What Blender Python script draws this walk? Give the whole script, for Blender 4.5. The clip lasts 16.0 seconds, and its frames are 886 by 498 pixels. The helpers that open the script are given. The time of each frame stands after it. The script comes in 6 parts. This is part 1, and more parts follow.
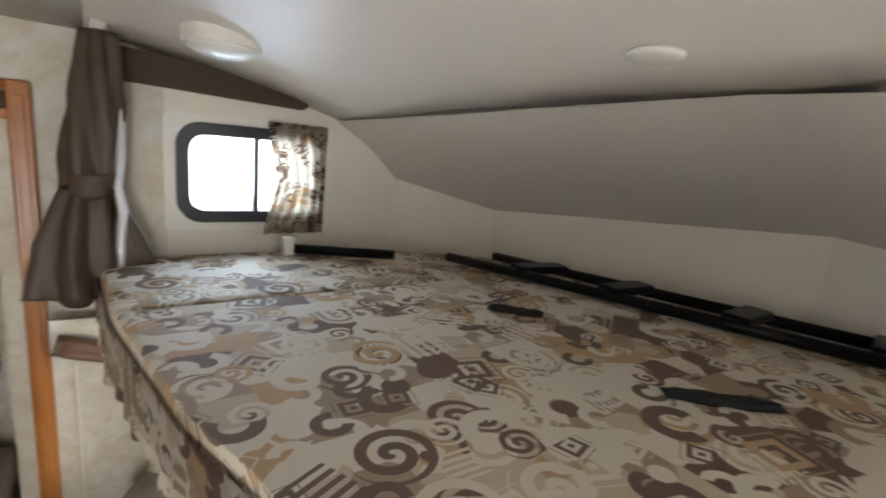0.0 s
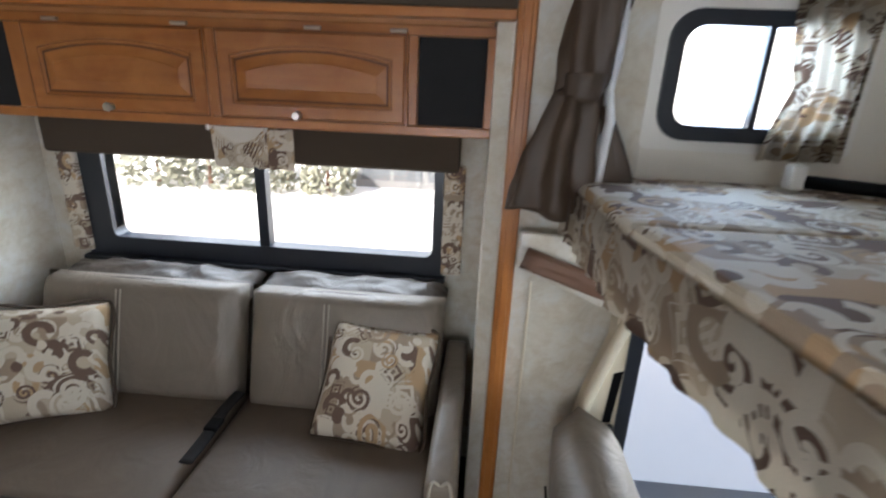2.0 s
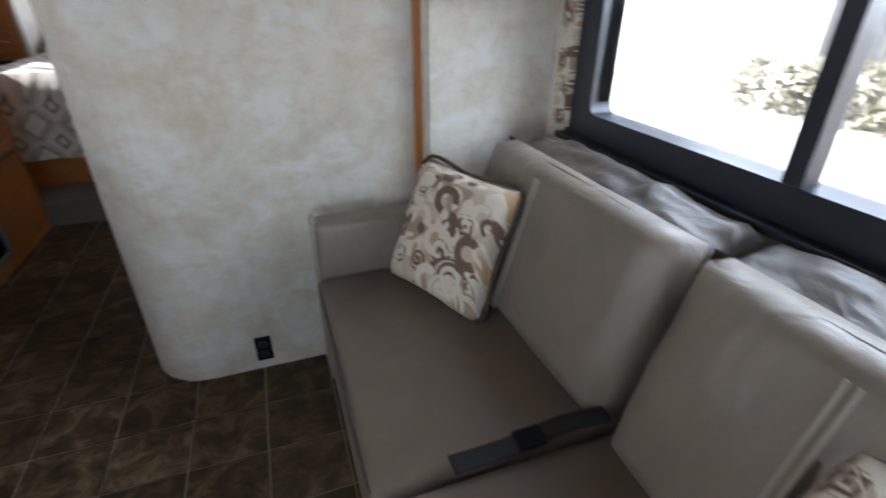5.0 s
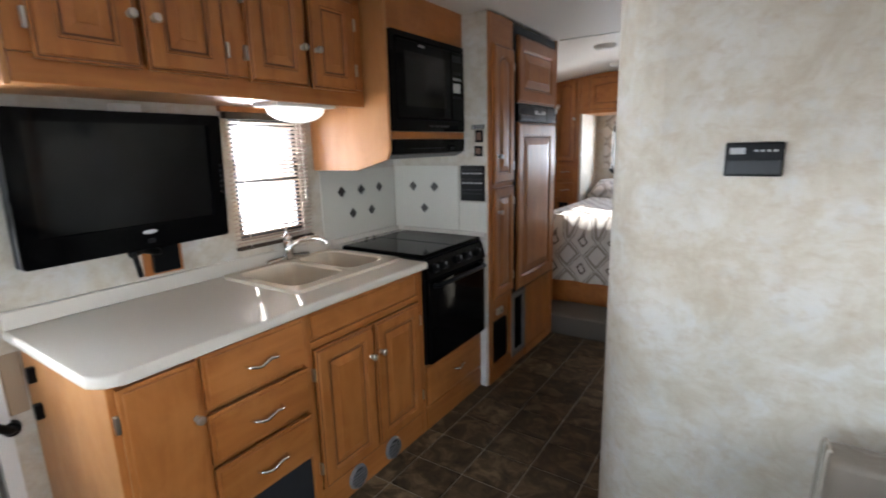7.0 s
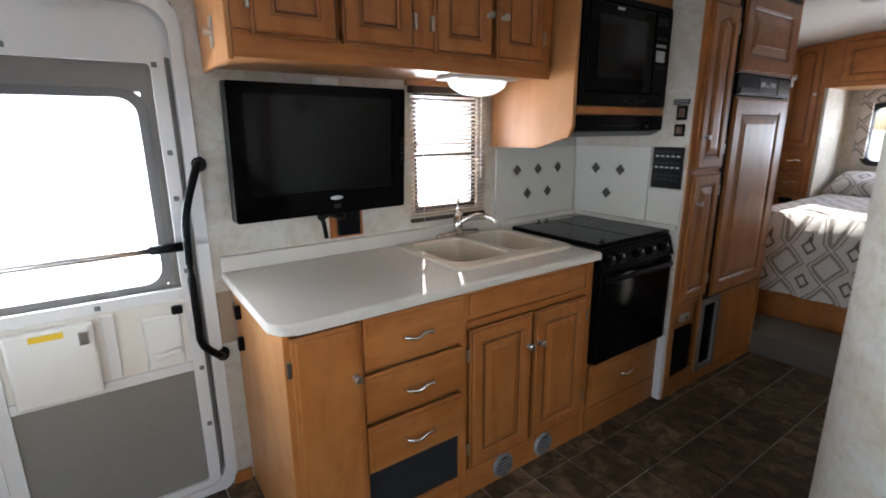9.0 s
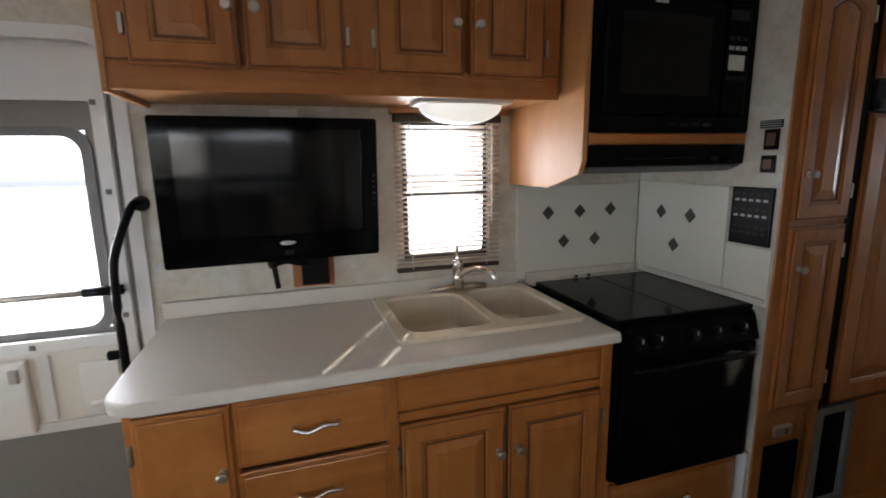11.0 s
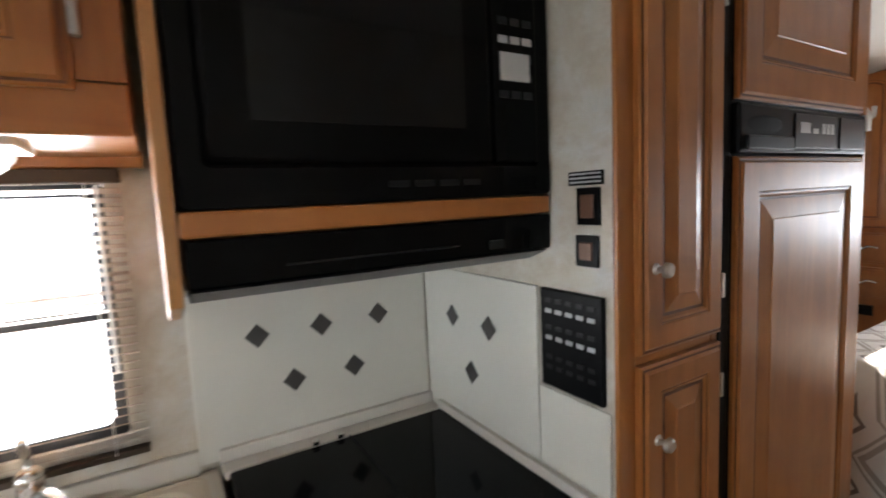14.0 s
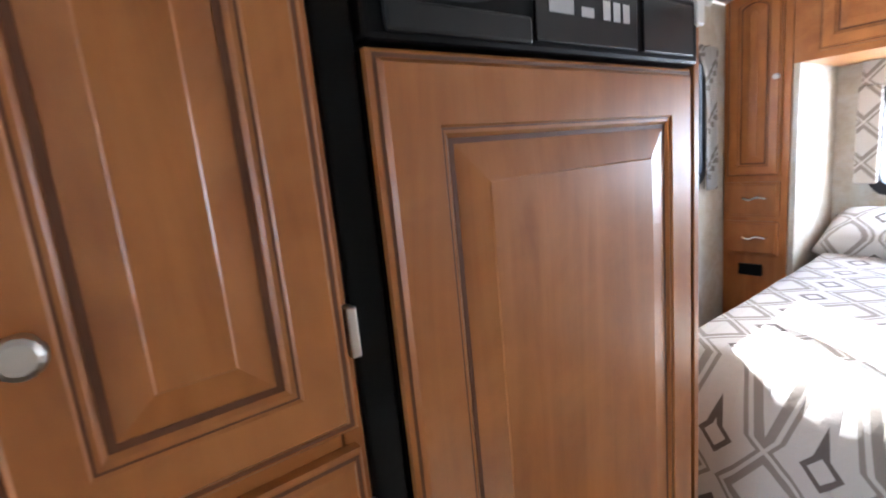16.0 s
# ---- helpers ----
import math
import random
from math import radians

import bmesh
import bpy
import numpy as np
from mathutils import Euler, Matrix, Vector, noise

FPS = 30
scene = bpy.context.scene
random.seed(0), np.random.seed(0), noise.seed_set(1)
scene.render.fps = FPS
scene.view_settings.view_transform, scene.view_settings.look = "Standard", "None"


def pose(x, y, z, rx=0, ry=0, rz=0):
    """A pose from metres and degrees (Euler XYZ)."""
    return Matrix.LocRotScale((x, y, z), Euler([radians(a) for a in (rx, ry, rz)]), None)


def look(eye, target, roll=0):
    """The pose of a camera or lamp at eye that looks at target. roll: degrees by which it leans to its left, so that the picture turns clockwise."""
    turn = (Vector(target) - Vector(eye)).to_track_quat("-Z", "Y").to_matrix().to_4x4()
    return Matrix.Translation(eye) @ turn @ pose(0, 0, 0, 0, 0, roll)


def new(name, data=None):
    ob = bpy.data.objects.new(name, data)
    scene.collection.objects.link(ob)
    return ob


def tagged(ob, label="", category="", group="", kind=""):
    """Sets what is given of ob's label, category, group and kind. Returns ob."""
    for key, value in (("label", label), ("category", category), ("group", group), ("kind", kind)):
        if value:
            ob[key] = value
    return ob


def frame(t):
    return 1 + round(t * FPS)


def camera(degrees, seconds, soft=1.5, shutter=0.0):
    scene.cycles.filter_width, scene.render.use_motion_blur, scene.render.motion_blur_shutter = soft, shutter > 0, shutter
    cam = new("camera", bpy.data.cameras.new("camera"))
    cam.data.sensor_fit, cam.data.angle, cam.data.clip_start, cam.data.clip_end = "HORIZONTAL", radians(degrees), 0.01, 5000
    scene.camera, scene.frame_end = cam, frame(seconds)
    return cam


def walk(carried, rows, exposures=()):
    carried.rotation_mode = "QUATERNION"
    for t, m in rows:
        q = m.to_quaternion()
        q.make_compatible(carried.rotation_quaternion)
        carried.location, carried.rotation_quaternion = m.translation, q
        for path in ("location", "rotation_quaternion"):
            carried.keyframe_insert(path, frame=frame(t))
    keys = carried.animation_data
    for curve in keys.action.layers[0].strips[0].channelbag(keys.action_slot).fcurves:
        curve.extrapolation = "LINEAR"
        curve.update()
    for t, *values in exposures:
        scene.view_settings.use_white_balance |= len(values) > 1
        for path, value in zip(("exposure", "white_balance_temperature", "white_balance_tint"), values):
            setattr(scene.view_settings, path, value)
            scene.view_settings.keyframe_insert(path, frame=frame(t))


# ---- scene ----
cam = camera(85.4, 16.0, soft=1.8, shutter=0.4)

PATH = [
    (0, (0.794, -0.82, 1.748), (2.383, -1.971, 1.358), 5.1),
    (0.5, (0.842, -0.835, 1.673), (2.644, -1.614, 1.289), 5.1),
    (1, (0.917, -0.781, 1.639), (2.833, -1.154, 1.2), 4.4),
    (1.5, (1.017, -0.678, 1.635), (2.946, -0.741, 1.111), 3.5),
    (2, (1.142, -0.566, 1.572), (3.033, -0.431, 0.933), 2.5),
    (2.5, (1.273, -0.534, 1.442), (3.066, -0.25, 0.602), 2.7),
    (3, (1.466, -0.472, 1.298), (3.149, -0.053, 0.302), 1.7),
    (3.2, (1.536, -0.455, 1.265), (3.185, 0.013, 0.234), 1.9),
    (5.3, (2.022, -0.255, 1.261), (2.309, 1.509, 0.364), -1.1),
    (5.5, (2.027, -0.228, 1.285), (2.11, 1.579, 0.432), -2.0),
    (6, (2.001, -0.269, 1.342), (1.613, 1.586, 0.703), -2.0),
    (6.5, (1.953, -0.348, 1.366), (1.193, 1.441, 0.895), -2.0),
    (7, (1.882, -0.299, 1.385), (0.795, 1.327, 0.968), -1.5),
    (7.5, (1.905, -0.266, 1.364), (0.556, 1.156, 0.969), -1.5),
    (8, (1.899, -0.284, 1.355), (0.424, 1.002, 0.943), -1.3),
    (8.3, (1.89, -0.279, 1.356), (0.376, 0.953, 0.92), -0.8),
    (8.5, (1.901, -0.268, 1.357), (0.36, 0.922, 0.901), -0.8),
    (8.7, (1.855, -0.251, 1.361), (0.3, 0.915, 0.889), -0.6),
    (10.8, (1.773, 0.454, 1.378), (-0.096, 1.065, 1.009), -1.0),
    (11, (1.763, 0.521, 1.385), (-0.109, 1.121, 1.019), -0.8),
    (11.5, (1.711, 0.705, 1.396), (-0.173, 1.283, 1.053), -0.6),
    (12, (1.635, 0.876, 1.411), (-0.255, 1.46, 1.112), -0.6),
    (12.5, (1.551, 1.07, 1.446), (-0.352, 1.622, 1.174), -0.9),
    (13, (1.441, 1.196, 1.465), (-0.458, 1.778, 1.224), -1.6),
    (13.5, (1.291, 1.278, 1.46), (-0.547, 2.038, 1.248), -2.1),
    (14, (1.171, 1.36, 1.458), (-0.535, 2.383, 1.251), -2.7),
    (14.5, (1.109, 1.576, 1.453), (-0.482, 2.774, 1.27), -3.0),
    (15, (1.08, 1.771, 1.455), (-0.397, 3.103, 1.244), -3.7),
    (15.5, (1.044, 1.97, 1.443), (-0.415, 3.304, 1.136), -4.5),
    (16, (1.046, 2.116, 1.411), (-0.528, 3.295, 1.047), -5.6),
]
walk(cam, [(t, look(eye, target, roll)) for t, eye, target, roll in PATH],
     exposures=[(0, 1.7, 7000, 10), (1.0, 1.7, 6600, 10), (2.0, 1.45, 6200, 10), (2.5, 1.4, 5950, 10), (3.2, 0.95, 5750, 10), (5.3, 1.6, 5950, 10), (6.5, 2.1, 6150, 10), (8, 2.15, 6000, 10), (8.7, 2.0, 6000, 10), (11, 1.45, 6400, 10), (12.5, 1.35, 6900, 10), (13.5, 1.8, 6500, 10), (14, 2.35, 6400, 10), (14.6, 2.95, 6050, 10), (15, 3.4, 5950, 10), (15.5, 3.4, 5750, 10), (16, 3.35, 5600, 10)])

# ---- world, sun and the daylight of the openings ----
world = bpy.data.worlds.new("world")
scene.world = world
world.use_nodes = True
wn = world.node_tree.nodes
sky = wn.new("ShaderNodeTexSky")
sky.sky_type = "NISHITA"
sky.sun_disc = False
sky.dust_density = 3.0
SUN_DIR = Vector((0.58, -0.37, -0.48)).normalized()
sky.sun_elevation = math.asin(-SUN_DIR.z)
sky.sun_rotation = math.atan2(-SUN_DIR.x, -SUN_DIR.y)
world.node_tree.links.new(sky.outputs[0], wn["Background"].inputs[0])
wn["Background"].inputs[1].default_value = 0.15
sun = new("sun", bpy.data.lights.new("sun", "SUN"))
sun.data.energy, sun.data.angle, sun.data.color = 5.0, radians(0.6), (1.0, 0.95, 0.88)
sun.matrix_world = look((0, 0, 10), Vector((0, 0, 10)) + SUN_DIR)


def opening_light(eye, way, w, h, watts, color=(0.93, 0.96, 1.0)):
    ob = new("opening_light", bpy.data.lights.new("opening_light", "AREA"))
    ob.data.shape, ob.data.size, ob.data.size_y = "RECTANGLE", w, h
    ob.data.energy, ob.data.color = watts, color
    ob.matrix_world = look(eye, Vector(eye) + Vector(way))


opening_light((-0.22, -0.31, 1.08), (1, 0, 0.4), 0.6, 0.62, 9)       # entry door pane
opening_light((-0.20, 1.10, 1.22), (1, 0, 0.15), 0.36, 0.50, 5)          # galley window
opening_light((2.62, -1.23, 1.66), (-1, 0, -0.2), 0.42, 0.24, 3.0, (0.55, 0.74, 1.0))         # bunk window
opening_light((-0.15, -1.23, 1.62), (1, 0, 0), 0.42, 0.24, 1.5)         # bunk window opposite
opening_light((1.1, 5.36, 1.32), (0, -1, 0), 1.0, 0.45, 5.0, (0.84, 0.91, 1.0))            # rear bedroom window
opening_light((1.24, -2.75, 0.85), (0, 1, -0.05), 1.7, 0.6, 11, (0.78, 0.89, 1.0))         # windscreen
opening_light((2.66, -1.55, 0.85), (-1, 0, -0.3), 0.7, 0.5, 1.2)           # driver's side pane
opening_light((3.28, 0.245, 1.46), (-1, 0, -0.6), 1.45, 0.6, 12, (0.86, 0.93, 1.0))        # sofa window


# ---- materials ----
class Nodes:
    """A small node builder for one material."""

    def __init__(self, name, rough=0.5, metal=0.0, spec=0.5):
        self.m = bpy.data.materials.new(name)
        self.m.use_nodes = True
        self.t = self.m.node_tree
        self.b = self.t.nodes["Principled BSDF"]
        self.b.inputs["Roughness"].default_value = rough
        self.b.inputs["Metallic"].default_value = metal
        self.b.inputs["Specular IOR Level"].default_value = spec

    def link(self, a, b):
        self.t.links.new(a, b)

    def coords(self, scale=(1, 1, 1)):
        c = self.t.nodes.new("ShaderNodeTexCoord")
        g = self.t.nodes.new("ShaderNodeMapping")
        g.inputs["Scale"].default_value = scale
        self.link(c.outputs["Object"], g.inputs["Vector"])
        return g.outputs[0]

    def noise(self, vec, scale, detail=4.0, rough=0.55, dist=0.0):
        n = self.t.nodes.new("ShaderNodeTexNoise")
        n.inputs["Scale"].default_value, n.inputs["Detail"].default_value = scale, detail
        n.inputs["Roughness"].default_value, n.inputs["Distortion"].default_value = rough, dist
        self.link(vec, n.inputs["Vector"])
        return n.outputs["Fac"]

    def math(self, op, a, b=None, c=None):
        n = self.t.nodes.new("ShaderNodeMath")
        n.operation = op
        for i, v in enumerate((a, b, c)):
            if v is None:
                continue
            if isinstance(v, (int, float)):
                n.inputs[i].default_value = v
            else:
                self.link(v, n.inputs[i])
        return n.outputs[0]

    def ramp(self, fac, stops, hard=False):
        n = self.t.nodes.new("ShaderNodeValToRGB")
        n.color_ramp.interpolation = "CONSTANT" if hard else "LINEAR"
        while len(n.color_ramp.elements) < len(stops):
            n.color_ramp.elements.new(0.5)
        for e, (p, col) in zip(n.color_ramp.elements, stops):
            e.position, e.color = p, (*col, 1)
        self.link(fac, n.inputs[0])
        return n.outputs[0]

    def mix(self, fac, a, b, mode="MIX"):
        n = self.t.nodes.new("ShaderNodeMix")
        n.data_type, n.blend_type = "RGBA", mode
        for i, v in ((0, fac), (6, a), (7, b)):
            if isinstance(v, (int, float)):
                n.inputs[i].default_value = v
            elif isinstance(v, tuple):
                n.inputs[i].default_value = (*v, 1)
            else:
                self.link(v, n.inputs[i])
        return n.outputs[2]

    def sep(self, vec):
        n = self.t.nodes.new("ShaderNodeSeparateXYZ")
        self.link(vec, n.inputs[0])
        return n.outputs

    def rnd(self):
        return self.t.nodes.new("ShaderNodeObjectInfo").outputs["Random"]

    def bump(self, height, strength=0.2, dist=0.002):
        n = self.t.nodes.new("ShaderNodeBump")
        n.inputs["Strength"].default_value, n.inputs["Distance"].default_value = strength, dist
        self.link(height, n.inputs["Height"])
        self.link(n.outputs[0], self.b.inputs["Normal"])

    def color(self, out):
        if isinstance(out, tuple):
            self.b.inputs["Base Color"].default_value = (*out, 1)
        else:
            self.link(out, self.b.inputs["Base Color"])
        return self.m

    def rough_from(self, fac, lo, hi):
        n = self.t.nodes.new("ShaderNodeMapRange")
        n.inputs["To Min"].default_value, n.inputs["To Max"].default_value = lo, hi
        self.link(fac, n.inputs["Value"])
        self.link(n.outputs[0], self.b.inputs["Roughness"])


def wood_mat(name, grain, dark, mid, light, rough=0.32):
    n = Nodes(name, rough)
    v = n.coords(grain)
    f = n.noise(v, 1.6, 6, 0.55, 1.2)
    fine = n.noise(n.coords(tuple(g * 5 for g in grain)), 4.0, 3, 0.6)
    col = n.ramp(f, [(0.15, dark), (0.5, mid), (0.85, light)])
    col = n.mix(n.math("MULTIPLY", fine, 0.14), col, dark)
    cloud = n.noise(n.coords(), 7.0, 4, 0.6, 0.5)
    col = n.mix(n.math("MULTIPLY", n.math("GREATER_THAN", cloud, 0.0), n.ramp(cloud, [(0.42, (0, 0, 0)), (0.68, (0.55, 0.55, 0.55))])), col, light)
    board = n.math("MULTIPLY", n.rnd(), 0.22)
    col = n.mix(board, col, dark)
    n.rough_from(n.noise(n.coords(), 22.0, 3), rough - 0.07, rough + 0.1)
    n.bump(fine, 0.04, 0.001)
    return n.color(col)


WOOD = wood_mat("maple_upright_grain", (9, 9, 1.0), (0.215, 0.066, 0.012), (0.37, 0.129, 0.028), (0.48, 0.195, 0.052))
WOOD_Y = wood_mat("maple_level_grain", (9, 1.0, 9), (0.215, 0.066, 0.012), (0.37, 0.129, 0.028), (0.48, 0.195, 0.052))
WOOD_PALE = wood_mat("birch_cabinet_side", (6, 6, 0.8), (0.34, 0.14, 0.042), (0.45, 0.20, 0.064), (0.54, 0.265, 0.10), 0.38)
WOOD_GLAZE = Nodes("dark_glaze_line", 0.55).color((0.125, 0.042, 0.012))


def wallpaper():
    n = Nodes("mottled_wallpaper", 0.62)
    v = n.coords()
    big = n.noise(v, 5.5, 7, 0.70, 0.7)
    mid = n.noise(n.coords((1, 1, 1.4)), 16.0, 5, 0.68, 0.4)
    fine = n.noise(v, 55.0, 3, 0.65)
    col = n.ramp(big, [(0.33, (0.50, 0.445, 0.35)), (0.48, (0.60, 0.555, 0.465)), (0.62, (0.66, 0.64, 0.59))])
    col = n.mix(n.ramp(mid, [(0.47, (0, 0, 0)), (0.68, (0.6, 0.6, 0.6))]), col, (0.47, 0.385, 0.275))
    col = n.mix(n.ramp(n.noise(v, 11.0, 5, 0.7), [(0.52, (0, 0, 0)), (0.7, (0.5, 0.5, 0.5))]), col, (0.60, 0.62, 0.63))
    col = n.mix(n.math("MULTIPLY", fine, 0.22), col, (0.44, 0.39, 0.31))
    n.bump(fine, 0.08, 0.001)
    return n.color(col)


def plain(name, col, rough=0.5, metal=0.0, var=0.12, scale=14.0, bump=0.0, spec=0.5):
    n = Nodes(name, rough, metal, spec)
    f = n.noise(n.coords(), scale, 5, 0.6)
    fine = n.noise(n.coords(), scale * 14, 2, 0.6)
    dark = tuple(c * (1 - var) for c in col)
    light = tuple(min(1, c * (1 + var)) for c in col)
    n.rough_from(f, max(0.02, rough - 0.05), min(1, rough + 0.08))
    if bump:
        n.bump(fine, bump, 0.001)
    return n.color(n.mix(fine, n.mix(f, dark, light), n.mix(f, light, col)))


PAPER = wallpaper()
WHITE_WALL = plain("cream_wall_board", (0.70, 0.66, 0.58), 0.6, var=0.05, scale=6)
CEILING = plain("white_ceiling_board", (0.74, 0.71, 0.66), 0.5, var=0.04, scale=5)
NOSE = plain("grey_padded_vinyl", (0.60, 0.57, 0.52), 0.6, var=0.06, scale=6, bump=0.1)


def leather(name, col, crease=0.55):
    n = Nodes(name, 0.4)
    big, fine = n.noise(n.coords((1, 1, 0.5)), 7, 4, 0.5, 1.5), n.noise(n.coords(), 160, 2)
    n.bump(n.math("MULTIPLY_ADD", fine, 0.06, big), crease, 0.018)
    n.rough_from(big, 0.34, 0.52)
    return n.color(n.mix(big, tuple(c * 0.8 for c in col), tuple(c * 1.2 for c in col)))


LEATHER = leather("taupe_leather", (0.19, 0.157, 0.122))
LEATHER_SEAT = leather("dark_taupe_leather", (0.135, 0.104, 0.078), 0.22)
# darker copy of the leather: shade on the cushion tops put into colour
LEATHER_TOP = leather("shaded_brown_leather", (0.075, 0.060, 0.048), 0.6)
DARK_PIPING = plain("dark_leather_piping", (0.045, 0.034, 0.026), 0.5)
STITCH = plain("pale_stitching", (0.36, 0.32, 0.26), 0.7)
COUNTER = plain("off_white_laminate", (0.62, 0.58, 0.515), 0.34, var=0.06, scale=60, spec=0.35)
IVORY = plain("ivory_sink_enamel", (0.66, 0.59, 0.47), 0.16, var=0.03)
BLACK_GLOSS = plain("black_glass", (0.002, 0.002, 0.0022), 0.06, var=0.3, spec=0.09)
BLACK = plain("black_plastic", (0.004, 0.004, 0.0044), 0.3, var=0.3, spec=0.1)
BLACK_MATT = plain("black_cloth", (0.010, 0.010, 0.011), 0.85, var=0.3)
NAVY = plain("dark_window_frame", (0.012, 0.015, 0.022), 0.35, var=0.2)
CHROME = plain("chrome", (0.75, 0.74, 0.72), 0.12, 1.0, var=0.05)
NICKEL = plain("brushed_nickel", (0.55, 0.52, 0.48), 0.28, 1.0, var=0.1)
WHITE = plain("white_painted_metal", (0.72, 0.71, 0.69), 0.4, var=0.04)
WHITE_PLASTIC = plain("white_plastic", (0.74, 0.72, 0.67), 0.4, var=0.04)
BEIGE_PLASTIC = plain("beige_cab_trim", (0.62, 0.55, 0.42), 0.5, var=0.05, bump=0.1)
BROWN_CLOTH = plain("brown_valance_cloth", (0.060, 0.042, 0.028), 0.9, var=0.3, scale=40, bump=0.4)
CURTAIN = plain("brown_satin_curtain", (0.060, 0.038, 0.024), 0.5, var=0.3, scale=20, bump=0.2)
LINING = plain("white_curtain_lining", (0.70, 0.70, 0.72), 0.8, var=0.05)
CARPET = plain("grey_brown_carpet", (0.12, 0.105, 0.085), 0.95, var=0.35, scale=90, bump=0.8)
GREY_BOARD = plain("grey_kick_panel", (0.22, 0.205, 0.18), 0.5, var=0.3, scale=5)
GROUT = plain("pale_floor_joint", (0.36, 0.32, 0.26), 0.7)
DIAMOND = plain("slate_diamond_inlay", (0.06, 0.055, 0.05), 0.5, var=0.35, scale=50)
SPLASH = plain("white_backsplash_board", (0.66, 0.64, 0.57), 0.35, var=0.04, scale=40)
TAN_BAR = plain("brown_grab_handle", (0.15, 0.075, 0.045), 0.45, var=0.15)
YELLOW = plain("yellow_label", (0.75, 0.52, 0.03), 0.6)
GREY_MARK = plain("pale_marking", (0.45, 0.45, 0.45), 0.5)
PALE_PRINT = plain("pale_print", (0.55, 0.55, 0.54), 0.5)
DARK_GREY = plain("dark_grey_plastic", (0.012, 0.0125, 0.013), 0.3, var=0.2, spec=0.25)
HOOD_GREY = plain("grey_hood_underside", (0.16, 0.155, 0.15), 0.5, var=0.1)
SCREEN = plain("tv_screen", (0.0025, 0.0025, 0.003), 0.07, var=0.1, spec=0.3)
TINTED = plain("grey_tinted_glazing", (0.10, 0.105, 0.11), 0.15, var=0.2, scale=1.5, spec=0.6)
GAUZE = plain("pale_valance_lace", (0.66, 0.62, 0.55), 0.8, var=0.12, scale=60)
ASPHALT = plain("pale_concrete_ground", (0.60, 0.58, 0.55), 0.9, var=0.12, scale=0.6)
STUCCO = plain("white_stucco", (0.84, 0.83, 0.80), 0.9, var=0.04, scale=2)
LEAF = plain("bush_leaf", (0.21, 0.205, 0.15), 0.8, var=0.35, scale=6)
PATCH = plain("tan_wall_patch", (0.36, 0.27, 0.18), 0.6, var=0.1)


def tile_mat():
    n = Nodes("slate_vinyl_tile", 0.45, spec=0.15)
    v = n.coords()
    w = n.t.nodes.new("ShaderNodeVectorMath")
    w.operation = "ADD"
    n.link(v, w.inputs[0])
    o = n.t.nodes.new("ShaderNodeVectorMath")
    o.operation = "SCALE"
    o.inputs[0].default_value = (7, 13, 5)
    n.link(n.rnd(), o.inputs["Scale"])
    n.link(o.outputs[0], w.inputs[1])
    f = n.noise(w.outputs[0], 11, 7, 0.68, 0.8)
    col = n.ramp(f, [(0.30, (0.024, 0.016, 0.010)), (0.48, (0.088, 0.060, 0.035)), (0.66, (0.25, 0.175, 0.10))])
    col = n.mix(n.math("MULTIPLY", n.rnd(), 0.55), col, (0.035, 0.024, 0.016))
    n.rough_from(f, 0.38, 0.6)
    n.bump(f, 0.25, 0.002)
    return n.color(col)


